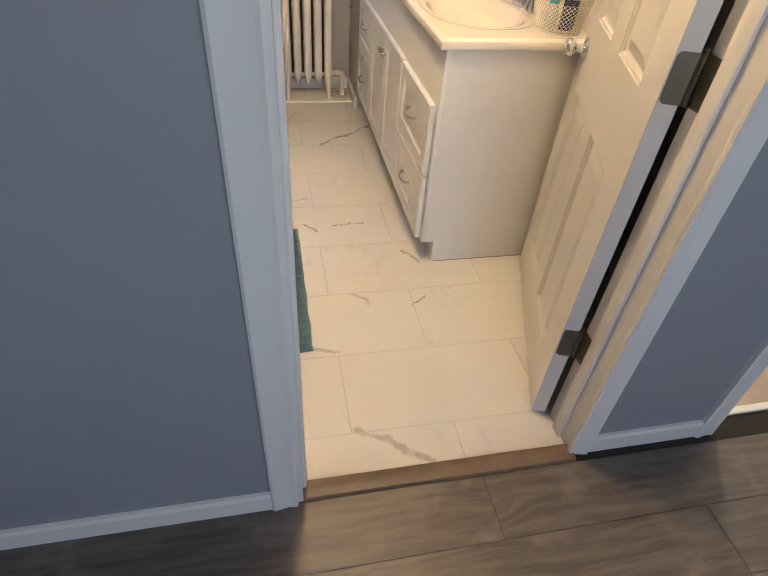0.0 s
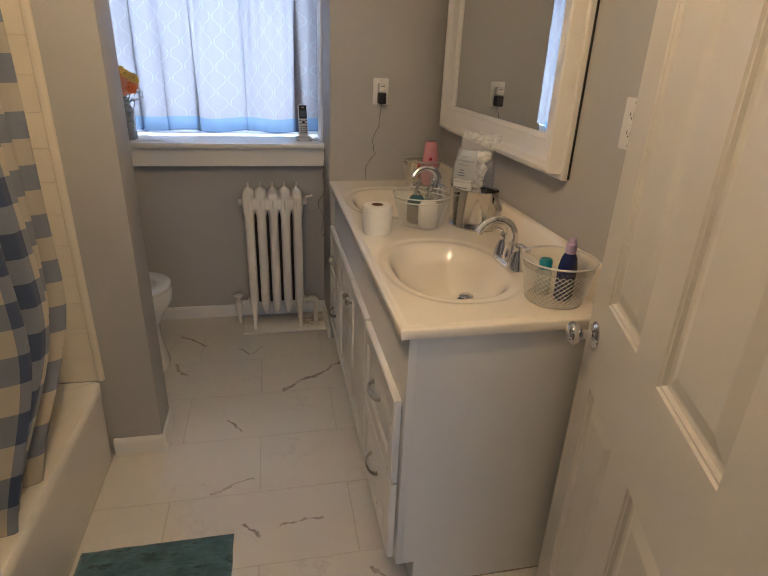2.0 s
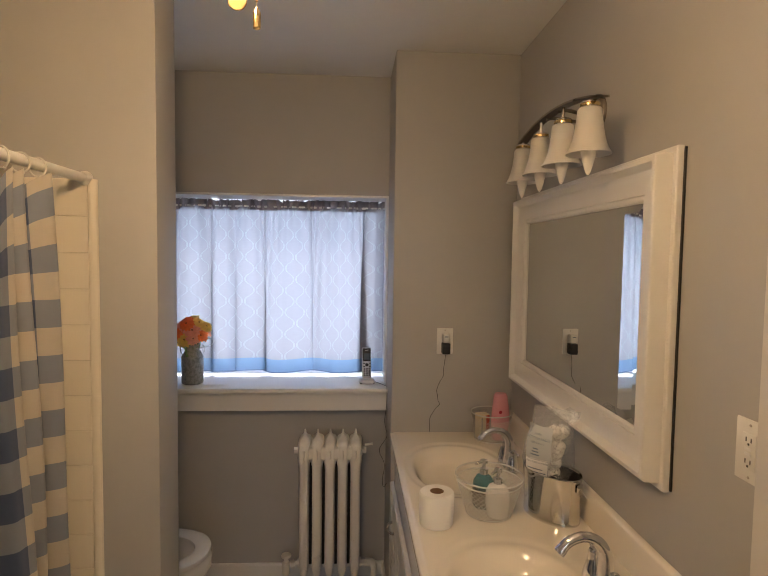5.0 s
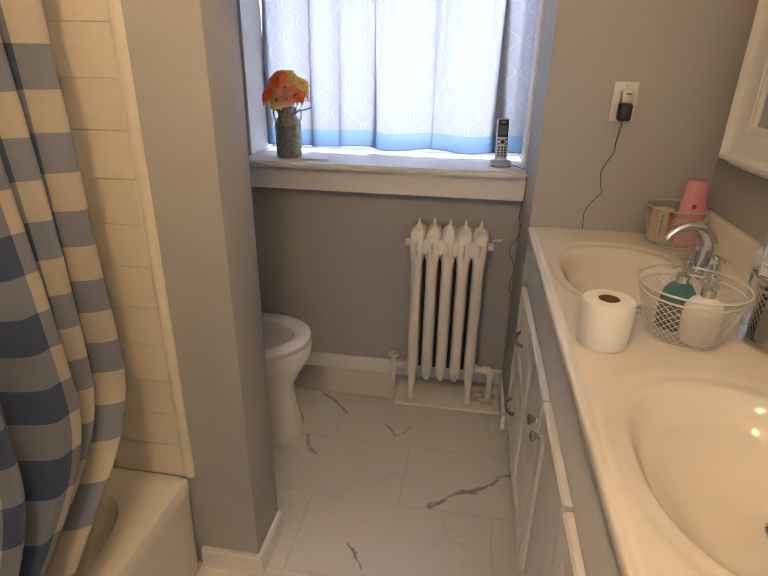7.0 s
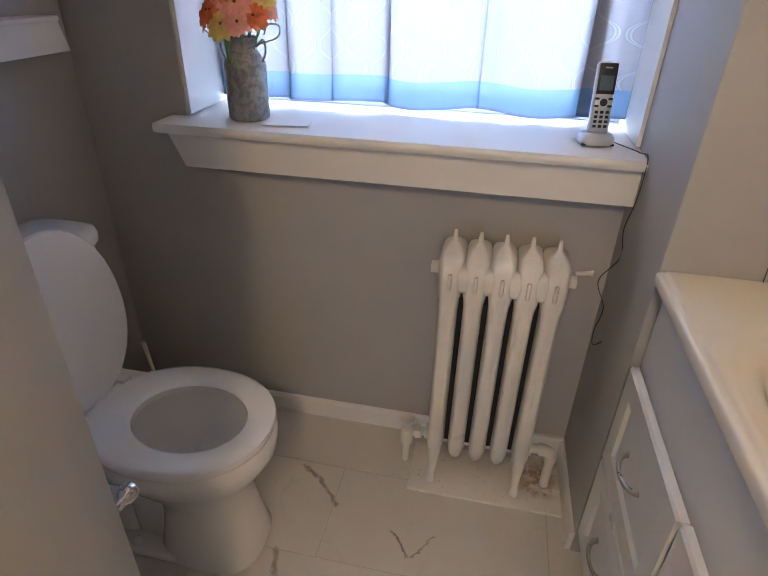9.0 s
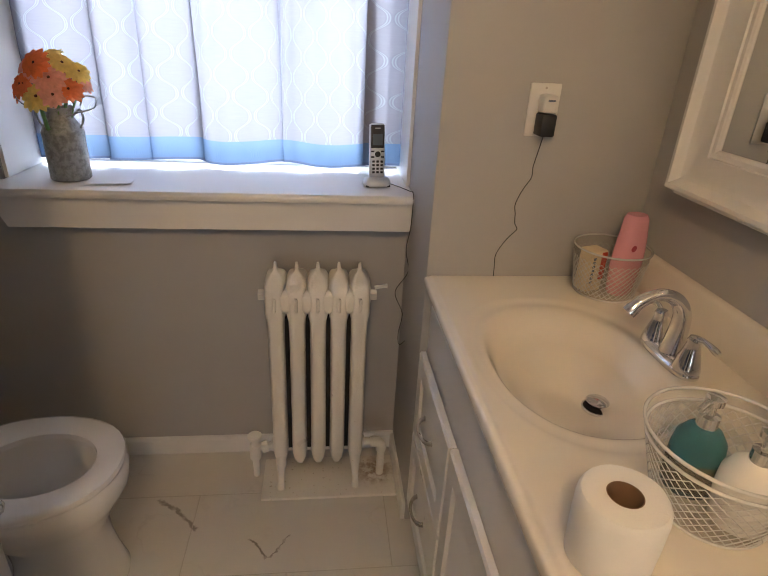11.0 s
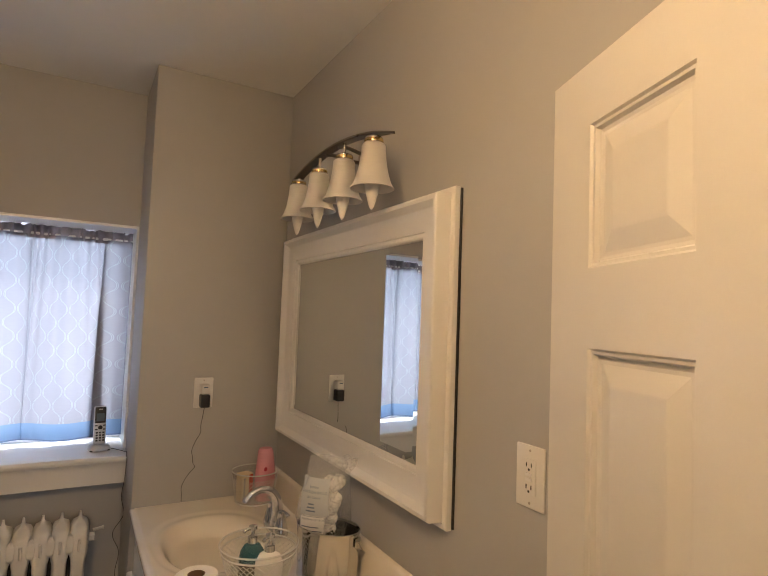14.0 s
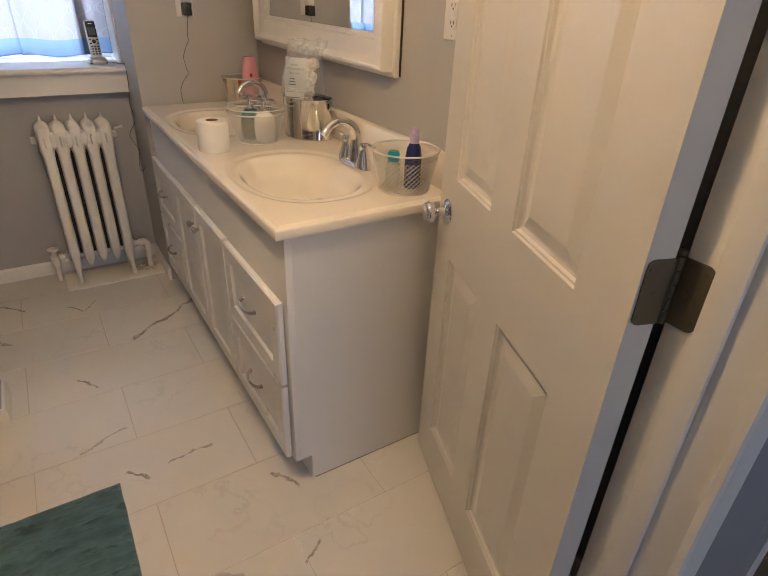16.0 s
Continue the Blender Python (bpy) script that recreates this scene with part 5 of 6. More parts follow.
outlet_plate("wall_outlet", "white duplex outlet plate on the boxed-out wall", pose(0.767, CHASE_Y, 1.281), False)
outlet_plate("gfi_outlet", "white rectangular safety outlet beside the mirror", pose(RIGHT, 1.742, 1.309, 0, 0, -90), True)
ch = thing("phone_charger", "black plug adapter with a thin cord hanging to the counter", "charger", (0.767, CHASE_Y - 0.0085, 1.255))
part("adapter", box(-0.017, -0.045, -0.026, 0.017, 0.0, 0.022, bevel=0.004), BLACK, ch, smooth=40)
part("cord", tube(curve([(0.002, -0.02, -0.025), (-0.003, -0.014, -0.07), (-0.006, -0.009, -0.10), (-0.005, -0.008, -0.125), (-0.018, -0.006, -0.150), (-0.028, -0.006, -0.172), (-0.034, -0.006, -0.195), (-0.030, -0.005, -0.215), (-0.027, -0.005, -0.240), (-0.019, -0.004, -0.254), (-0.023, -0.004, -0.262), (-0.036, -0.006, -0.274), (-0.052, -0.005, -0.298), (-0.064, -0.005, -0.325), (-0.063, -0.005, -0.352), (-0.062, -0.006, -0.382)]), 0.0011, 6), CORD, ch, smooth=60)
fr = thing("plug_in_freshener", "small white plug-in cube on the outlet", "plug", (0.767, CHASE_Y - 0.0085, 1.298))
part("body", box(-0.016, -0.040, -0.019, 0.016, 0.0, 0.019, bevel=0.006, segments=3), PLASTIC, fr, smooth=50)
part("light_strip", box(-0.008, -0.0408, 0.006, 0.008, -0.0395, 0.010), INK, fr)

# ---- cordless phone ----
ph = thing("cordless_phone", "silver and black cordless phone standing in its cradle on the sill", "phone", (0.432, 3.560, 1.0035), turn=8)
bm = bmesh.new()
add_rings(bm, [circle(0, 0, z, rx, ry, 24, 3.2) for z, rx, ry in ((0, 0.040, 0.030), (0.004, 0.042, 0.032), (0.016, 0.040, 0.030), (0.024, 0.034, 0.022), (0.026, 0.028, 0.017))])
part("cradle", bm, SILVER, ph, smooth=50)
part("cradle_foot", box(-0.038, -0.028, -0.0005, 0.038, 0.028, 0.005, bevel=0.004), BLACK, ph)
lean = Matrix.Translation((0, 0.0, 0.022)) @ Matrix.Rotation(radians(-9), 4, "X")
hs = part("handset", box(-0.0235, -0.011, 0.0, 0.0235, 0.011, 0.158, bevel=0.008, segments=3, m=lean), SILVER, ph, smooth=50)
part("display_panel", box(-0.0205, -0.0122, 0.088, 0.0205, -0.0105, 0.154, bevel=0.002, m=lean), BLACK, hs)
part("screen", box(-0.015, -0.0130, 0.096, 0.015, -0.0118, 0.128, m=lean), SCREEN, hs)
part("earpiece", box(-0.008, -0.0128, 0.143, 0.008, -0.0118, 0.146, m=lean), SILVER, hs)
for r in range(4):
    for c in range(3):
        part("key", box(-0.0165 + 0.0125 * c, -0.0125, 0.014 + 0.0105 * r, -0.0085 + 0.0125 * c, -0.0105, 0.0205 + 0.0105 * r, bevel=0.001, m=lean), BLACK, hs)
part("joystick", lathe(((0.0085, 0), (0.0085, 0.002), (0.005, 0.003)), 16, lean @ Matrix.Translation((0, -0.0108, 0.070)) @ Matrix.Rotation(radians(90), 4, "X")), BLACK, hs)
for x in (-0.015, 0.015):
    for z in (0.062, 0.078):
        part("soft_key", box(x - 0.005, -0.0125, z - 0.0025, x + 0.005, -0.0105, z + 0.0025, bevel=0.001, m=lean), BLACK, hs)
part("cord", tube(curve([(0.03, 0.01, 0.006), (0.055, -0.03, 0.004), (0.079, -0.085, 0.003), (0.080, -0.128, 0.002), (0.079, -0.130, -0.09), (0.073, -0.118, -0.17), (0.088, -0.105, -0.25), (0.052, -0.100, -0.32), (0.076, -0.115, -0.39), (0.066, -0.118, -0.46), (0.070, -0.125, -0.50), (0.084, -0.15, -0.47), (0.094, -0.175, -0.46), (0.094, -0.25, -0.505), (0.097, -0.376, -0.50)]), 0.0013, 6), CORD, ph, "thin dark cord", smooth=60)

# ---- milk can with flowers ----
can = thing("milk_can_vase", "small galvanised milk can used as a vase on the sill", "vase", (-0.447, 3.560, 1.0035))
part("body", lathe(((0.050, 0), (0.053, 0.004), (0.0535, 0.125), (0.0545, 0.130), (0.052, 0.136), (0.040, 0.158), (0.033, 0.168), (0.033, 0.182), (0.041, 0.196), (0.039, 0.196), (0.030, 0.180), (0.028, 0.165)), 30, cap_end=True), ZINC, can, smooth=40)
for s in (-1, 1):
    part("handle", tube(curve([(s * 0.034, 0, 0.172), (s * 0.054, 0, 0.190), (s * 0.060, 0, 0.165), (s * 0.048, 0, 0.138)]), 0.003, 8), ZINC, can, smooth=60)
part("wire_curl", tube(curve([(0.02, -0.02, 0.17), (0.06, -0.03, 0.185), (0.105, -0.03, 0.20), (0.112, -0.03, 0.225), (0.085, -0.03, 0.228), (0.07, -0.03, 0.205)]), 0.002, 6), WIRE, can, smooth=60)
part("wire_curl", tube(curve([(-0.03, -0.02, 0.19), (-0.075, -0.02, 0.20), (-0.095, -0.02, 0.225), (-0.08, -0.02, 0.25)]), 0.002, 6), WIRE, can, smooth=60)
bunch = thing("artificial_flowers", "bunch of orange, coral and yellow artificial daisies in the milk can", "flowers", (-0.447, 3.560, 1.0035))


def daisy(center, facing, radius, rows, material, seed):
    """A daisy head: rows of curved petals round a dark eye."""
    rng = random.Random(seed)
    turn = Vector(facing).normalized().to_track_quat("Z", "Y").to_matrix().to_4x4()
    m = Matrix.Translation(center) @ turn
    bm = bmesh.new()
    for r in range(rows):
        n = 13 - 2 * r
        for k in range(n):
            a = 2 * math.pi * (k + 0.5 * r) / n + rng.uniform(-0.1, 0.1)
            long = radius * (1 - 0.24 * r) * rng.uniform(0.88, 1.05)
            wide = long * 0.22
            spine = [(0.12, 0.4), (0.45, 1.0), (0.78, 1.0), (1.0, 0.25)]
            rowsv = []
            for t, w in spine:
                h = 0.006 * r + 0.16 * long * math.sin(t * 2.4) * (1 + 0.7 * r) - 0.16 * long * t * t + rng.uniform(-1, 1) * 0.001
                rowsv.append([bm.verts.new(m @ (Matrix.Rotation(a, 4, "Z") @ Vector((t * long, s * wide * w, h - (0.0 if s else 0.0015))))) for s in (-1, 0, 1)])
            for p, q in zip(rowsv, rowsv[1:]):
                for i in (0, 1):
                    bm.faces.new((p[i], p[i + 1], q[i + 1], q[i]))
    return part("flower_head", bm, material, bunch, smooth=60), m


rng = random.Random(5)
HEADS = ((-0.055, -0.03, 0.245, ORANGE), (-0.018, -0.052, 0.222, YELLOW), (0.012, -0.045, 0.262, CORAL), (0.045, -0.035, 0.238, ORANGE), (-0.03, -0.02, 0.285, CORAL), (0.03, -0.01, 0.292, YELLOW), (0.062, -0.01, 0.275, YELLOW), (-0.072, 0.0, 0.228, ORANGE), (0.0, 0.01, 0.305, YELLOW), (-0.05, 0.02, 0.272, CORAL), (0.02, 0.03, 0.27, CORAL), (0.02, -0.06, 0.228, CORAL), (0.055, 0.02, 0.25, CORAL), (-0.008, -0.05, 0.292, ORANGE))
for k, (x, y, z, material) in enumerate(HEADS):
    x, y, z = 1.15 * x, 1.1 * y, 0.2 + 1.15 * (z - 0.2)
    head, m = daisy((x, y, z), (x * 9 + rng.uniform(-0.2, 0.2), y * 9 - 0.35, 0.55), rng.uniform(0.034, 0.044), 2, material, k)
    part("eye", lathe(((0.0075, 0.0), (0.0065, 0.006), (0.002, 0.0085)), 10, m), RUST_EYE, head)
    part("stem", tube(curve([(0.3 * x, 0.3 * y, 0.13), (0.55 * x, 0.5 * y, 0.19), (x, y, z)], 4), 0.002, 5), LEAF, bunch)
part("stem", tube(curve([(-0.018, -0.052, 0.222), (-0.016, -0.058, 0.19), (-0.012, -0.057, 0.155), (-0.010, -0.056, 0.142)]), 0.0055, 8), LEAF, bunch, "thick bent green stem", smooth=60)
leaflet = thing("paper_scrap", "thin pale paper lying on the window sill", "paper", (-0.33, 3.52, 1.005))
part("sheet", box(-0.06, -0.025, 0, 0.06, 0.025, 0.0008, m=Matrix.Rotation(radians(8), 4, "Z")), LABEL_WHITE, leaflet)

# ---- bath mat ----
bmat = thing("bath_mat", "teal cotton bath mat beside the bathtub", "bath mat", (0, 0, 0))
bm = bmesh.new()
rng = random.Random(3)
mx0, mx1, my0, my1 = -0.366, 0.086, 1.222, 1.932
nu, nv = 60, 92
rowsv = []
for j in range(nv + 1):
    row = []
    for i in range(nu + 1):
        u, v = i / nu, j / nv
        rim = min(u * (mx1 - mx0), (1 - u) * (mx1 - mx0), v * (my1 - my0), (1 - v) * (my1 - my0))
        z = 0.002 + 0.011 * smoothstep(0, 0.012, rim) + 0.0022 * noise.noise(Vector((u * 26, v * 40, 0))) * (rim > 0.004) + rng.uniform(-0.0006, 0.0006)
        wav = 0.0035 * noise.noise(Vector((u * 6, v * 9, 4)))
        row.append(bm.verts.new((mx0 + u * (mx1 - mx0) + wav, my0 + v * (my1 - my0) + wav, z)))
    rowsv.append(row)
for p, q in zip(rowsv, rowsv[1:]):
    for i in range(nu):
        bm.faces.new((p[i], p[i + 1], q[i + 1], q[i]))
rimv = rowsv[0] + [r[-1] for r in rowsv[1:]] + rowsv[-1][-2::-1] + [r[0] for r in rowsv[-2:0:-1]]
lowv = [bm.verts.new((v.co.x, v.co.y, 0.0005)) for v in rimv]
for k in range(len(rimv)):
    n = (k + 1) % len(rimv)
    bm.faces.new((rimv[k], lowv[k], lowv[n], rimv[n]))
part("pad", bm, MAT, bmat, smooth=60)


# ---- faucets ----
def faucet(yc):
    """A chrome centre-set faucet with a high arched spout and two levers; the spout points to -x."""
    f = thing("faucet", "chrome two-handle faucet with an arched spout on the countertop", "faucet", (0.947, yc, TOP), "vanity faucets")
    bm = bmesh.new()
    add_rings(bm, [circle(0, 0, z, rx, ry, 36, 3.0) for z, rx, ry in ((0, 0.027, 0.080), (0.004, 0.028, 0.081), (0.012, 0.026, 0.078), (0.017, 0.021, 0.070))])
    part("base", bm, CHROME, f, smooth=50)
    path = curve([(0.0, 0, 0.012), (0.004, 0, 0.055), (0.002, 0, 0.098), (-0.018, 0, 0.128), (-0.052, 0, 0.139), (-0.086, 0, 0.127), (-0.108, 0, 0.102)], 6)
    part("spout", tube(path, [0.0215 - 0.0095 * min(1, i / (len(path) * 0.6)) + (0.0015 if i > len(path) - 4 else 0) for i in range(len(path))], 18), CHROME, f, smooth=60)
    for s in (-1, 1):
        h = part("handle", lathe(((0.0255, 0.012), (0.0245, 0.018), (0.020, 0.035), (0.0145, 0.055), (0.012, 0.068), (0.0135, 0.072), (0.010, 0.080), (0.002, 0.082)), 24, Matrix.Translation((0.0, s * 0.054, 0))), CHROME, f, "conical chrome handle", smooth=50)
        part("lever", tube(curve([(0.0, s * 0.054, 0.074), (0.002, s * 0.072, 0.082), (0.004, s * 0.092, 0.080), (0.006, s * 0.110, 0.076)], 5), [0.006, 0.0058, 0.0055, 0.0052, 0.005, 0.0048, 0.0046, 0.0046, 0.005, 0.0056, 0.006, 0.0064, 0.0068, 0.007, 0.0066, 0.005], 10), CHROME, h, "curved chrome lever", smooth=60)
    return f


for yc in SINKS:
    faucet(yc)

# ---- toilet roll ----
roll = thing("toilet_roll", "white toilet paper roll standing on the countertop", "toilet paper", (0.607, 2.360, TOP + 0.0005))
bm = bmesh.new()
prof = [(0.0205, 0.0), (0.046, 0.0), (0.049, 0.004), (0.0510, 0.05), (0.0515, 0.086), (0.0505, 0.093), (0.0475, 0.0972), (0.042, 0.0985), (0.0205, 0.098)]
add_lathe(bm, prof, 40, cap_start=False, cap_end=False)
for v in bm.verts:
    a = math.atan2(v.co.y, v.co.x)
    if v.co.xy.length > 0.04:
        k = 1 + 0.018 * math.sin(2 * a + 0.6) + 0.008 * math.sin(5 * a)
        v.co.x, v.co.y = v.co.x * k, v.co.y * k
part("paper", bm, PAPER, roll, smooth=40)
part("core", lathe(((0.0206, 0.0), (0.0206, 0.0975), (0.0192, 0.0975), (0.0192, 0.0)), 28, cap_start=False, cap_end=False), CARDBOARD, roll, "brown cardboard core", smooth=40)


# ---- clear baskets ----
def basket(place, r0, r1, height, label, rims=(1.0,), squash=1.0, turn=0.0):
    """A round clear plastic basket with a diamond lattice, flared to the rim."""
    b = thing("plastic_basket", label, "basket", place, "clear baskets on the counter", turn)
    wall = part("wall", lathe(((r0 * 0.4, 0.002), (r0, 0.002), (r0 + 0.002, 0.006), (r1, height)), 40, cap_end=False, squash=squash), BASKET_WALL, b, smooth=40)
    wall.visible_shadow = False
    n = 36
    for sign in (1, -1):
        bm = bmesh.new()
        for k in range(n):
            path = []
            for i in range(9):
                t = i / 8
                a = 2 * math.pi * k / n + sign * t * 1.05
                r = r0 + (r1 - r0) * (0.08 + 0.74 * t) + 0.0012
                path.append((r * math.cos(a), squash * r * math.sin(a), height * (0.08 + 0.74 * t)))
            add_tube(bm, path, 0.0008, 4)
        part("lattice", bm, STRAND, b, "milky diamond lattice")
    for k in rims:
        r = r0 + (r1 - r0) * k
        part("rim", tube([(r * math.cos(a), squash * r * math.sin(a), height * k) for a in [2 * math.pi * i / 44 for i in range(44)]], 0.0025, 8, True), STRAND, b, "rounded milky rim", smooth=60)
    part("foot_ring", tube([(r0 * math.cos(a), squash * r0 * math.sin(a), 0.003) for a in [2 * math.pi * i / 40 for i in range(40)]], 0.0026, 6, True), STRAND, b, smooth=60)
    return b


T = TOP + 0.0005
basket((0.780, 2.425, T), 0.068, 0.103, 0.118, "clear lattice plastic basket holding two soap pumps", (0.86, 1.0))
basket((0.962, 1.758, T), 0.070, 0.093, 0.112, "clear lattice plastic basket holding two bottles", (1.0,), 1.0)
basket((0.962, 3.092, T), 0.070, 0.088, 0.118, "clear lattice plastic basket with toiletries in the corner", (1.0,), 1.0)


def pump_bottle(name, place, label, liquid, profile, turn, scale=1.0):
    b = thing(name, label, "soap bottle", place, turn=turn)
    part("bottle", lathe([(r * scale, z * scale) for r, z in profile], 28), liquid, b, smooth=50)
    top = profile[-1][1] * scale
    p = part("pump", lathe(((0.0135, top), (0.0135, top + 0.016), (0.006, top + 0.018), (0.0045, top + 0.034), (0.012, top + 0.035), (0.012, top + 0.044), (0.004, top + 0.046)), 18), CHROME, b, "chrome pump head", smooth=40)
    part("nozzle", tube([(0.0, 0, top + 0.040), (-0.022, 0, top + 0.040), (-0.033, 0, top + 0.036)], 0.0045, 8), CHROME, p, smooth=60)
    return b


ROUND = ((0.030, 0.0), (0.033, 0.005), (0.0335, 0.065), (0.031, 0.082), (0.022, 0.096), (0.0125, 0.103))
tp_ = pump_bottle("soap_bottle", (0.772, 2.462, T + 0.003), "clear teal hand-soap pump bottle in a basket", TEAL_LIQUID, ROUND, 25)
part("label", lathe(((0.0341, 0.012), (0.0341, 0.058)), 24, cap_start=False, cap_end=False), clear("printed_label", (0.55, 0.38, 0.18), 0.35), tp_, "printed label")
pump_bottle("lotion_bottle", (0.800, 2.398, T + 0.003), "white lotion pump bottle in a basket", LOTION, ((0.029, 0.0), (0.034, 0.006), (0.037, 0.045), (0.036, 0.075), (0.027, 0.092), (0.0125, 0.100)), 40)

blue = thing("blue_bottle", "dark blue bottle with a lilac cap in a basket", "bottle", (0.985, 1.752, T + 0.003), turn=30)
bm = bmesh.new()
add_rings(bm, [circle(0, 0, z, rx, ry, 24, 2.6) for z, rx, ry in ((0, 0.025, 0.018), (0.006, 0.028, 0.020), (0.085, 0.028, 0.020), (0.110, 0.022, 0.017), (0.124, 0.013, 0.012))])
part("bottle", bm, BLUE_LIQUID, blue, smooth=50)
part("cap", lathe(((0.0135, 0.124), (0.0135, 0.148), (0.011, 0.150), (0.009, 0.162), (0.004, 0.165)), 18), LILAC, blue, "lilac flip cap", smooth=40)
small = thing("small_bottle", "small clear bottle with a teal cap in a basket", "bottle", (0.944, 1.790, T + 0.003))
part("bottle", lathe(((0.017, 0), (0.019, 0.004), (0.019, 0.060), (0.012, 0.070)), 22), CLEAR_LIQUID, small, smooth=50)
part("cap", lathe(((0.0165, 0.070), (0.0170, 0.092), (0.013, 0.097)), 20), TEAL_CAP, small, "teal screw cap", smooth=40)

pink = thing("pink_bottle", "pink lotion bottle standing in the corner basket", "bottle", (0.994, 3.078, T + 0.003), turn=20)
bm = bmesh.new()
add_rings(bm, [circle(0.004 * math.sin(z * 14), 0, z, rx, ry, 26, 2.4) for z, rx, ry in ((0, 0.027, 0.020), (0.008, 0.033, 0.024), (0.07, 0.042, 0.027), (0.115, 0.040, 0.027), (0.150, 0.035, 0.026), (0.153, 0.0345, 0.0255), (0.190, 0.030, 0.023), (0.200, 0.024, 0.019))])
part("bottle", bm, PINK, pink, smooth=50)
part("emblem", lathe(((0.008, 0), (0.008, 0.001), (0.004, 0.0014)), 18, Matrix.Translation((-0.014, -0.0255, 0.125)) @ Matrix.Rotation(radians(95), 4, "X")), plain("crimson_print", (0.45, 0.02, 0.06), 0.4), pink, "small round crimson emblem")
jar = thing("vanilla_box", "cream printed card box in the corner basket", "box", (0.925, 3.105, T + 0.003), turn=18)
part("carton", box(-0.024, -0.020, 0, 0.024, 0.020, 0.105, bevel=0.002), CREAM, jar)
part("print", box(0.008, -0.0212, 0.03, 0.0235, -0.0198, 0.10), plain("red_flower_print", (0.55, 0.06, 0.03), 0.5, vary=0.5, scale=90), jar, "red flower print")
for k in range(7):
    part("letter_bar", box(-0.016, -0.0210, 0.022 + 0.010 * k, -0.009, -0.0199, 0.028 + 0.010 * k), INK, jar)

# ---- tin pail with cotton ----
pail = thing("tin_pail", "shiny oval tin pail with dividers and a wire bail", "pail", (0.968, 2.402, T), turn=-60)
part("shell", lathe(((0.068, 0.0), (0.0715, 0.001), (0.072, 0.006), (0.0705, 0.009), (0.0735, 0.110), (0.0755, 0.1125), (0.073, 0.114), (0.071, 0.110), (0.070, 0.010)), 44, squash=0.86, cap_end=False, m=Matrix.Diagonal((1.32, 1.04, 1.26, 1))), PAIL, pail, smooth=35)
part("lining", lathe(((0.0695, 0.012), (0.0702, 0.108)), 40, squash=0.86, cap_start=True, cap_end=False, m=Matrix.Diagonal((1.32, 1.04, 1.26, 1))), DARK, pail, "dark inside", smooth=40)
for a, half in ((0, 0.090), (90, 0.058)):
    part("divider", box(-half, -0.0008, 0.012, half, 0.0008, 0.122, m=Matrix.Rotation(radians(a), 4, "Z")), PAIL, pail)
for s in (-1, 1):
    part("ear", box(s * 0.0995 - 0.002, -0.012, 0.106, s * 0.0995 + 0.002, 0.012, 0.130, bevel=0.0015), PAIL, pail, "riveted handle ear")
part("bail", tube(curve([(0.102, 0, 0.118), (0.108, 0.014, 0.095), (0.088, 0.050, 0.075), (0.0, 0.0705, 0.068), (-0.088, 0.050, 0.075), (-0.108, 0.014, 0.095), (-0.102, 0, 0.118)]), 0.0014, 6), NICKEL, pail, "thin wire bail", smooth=60)

bag = thing("cotton_bag", "clear plastic bag of cotton balls standing in the tin pail", "cotton bag", (0.966, 2.446, T + 0.036), turn=-38)
bag.matrix_world = bag.matrix_world @ Matrix.Diagonal((1.08, 1.10, 1.06, 1))
rng = random.Random(11)
bm = bmesh.new()
rings = []
for j in range(15):
    t = j / 14
    z = 0.02 + 0.255 * t
    wide = 0.050 + 0.022 * math.sin(math.pi * min(1, t * 1.15)) + (0.012 if t > 0.85 else 0)
    deep = 0.040 * (1 - smoothstep(0.62, 1.0, t)) + 0.003
    ring = []
    for i in range(36):
        a = 2 * math.pi * i / 36
        c, s = math.cos(a), math.sin(a)
        k = 1 + 0.10 * noise.noise(Vector((c * 2.2, s * 2.2, z * 24))) + 0.06 * noise.noise(Vector((c * 6, s * 6, z * 60)))
        ring.append(Vector((wide * k * math.copysign(abs(c) ** 0.8, c) + 0.03 * t * t, deep * k * s - 0.012 * t, z + 0.012 * t * noise.noise(Vector((c * 3, s * 3, 7))))))
    rings.append(ring)
add_rings(bm, rings, True, False)
film = part("film", bm, FILM, bag, "crinkled clear film", smooth=50)
film.visible_shadow = False
for k in range(40):
    z = 0.03 + 0.168 * rng.random() ** 0.9
    m = Matrix.Translation((rng.uniform(-0.033, 0.036), rng.uniform(-0.020, 0.016) + 0.022 * smoothstep(0.10, 0.19, z), z))
    r = rng.uniform(0.016, 0.021)
    bm = bmesh.new()
    bmesh.ops.create_icosphere(bm, subdivisions=2, radius=r)
    for v in bm.verts:
        v.co = m @ (v.co * (1 + 0.16 * noise.noise(v.co * 90 + Vector((k, 0, 0)))))
    part("cotton_ball", bm, COTTON, bag, smooth=90)


def on_bag(u, z, lift=0.0):
    """A point on the front of the bag at width u and height z."""
    t = (z - 0.02) / 0.255
    wide = 0.050 + 0.022 * math.sin(math.pi * min(1, t * 1.15)) + (0.012 if t > 0.85 else 0)
    deep = 0.040 * (1 - smoothstep(0.62, 1.0, t)) + 0.003
    c = min(0.985, abs((u - 0.03 * t * t) / wide)) ** 1.25
    return Vector((u, -1.10 * deep * math.sqrt(1 - c * c) - 0.012 * t - 0.0015 - lift, z))


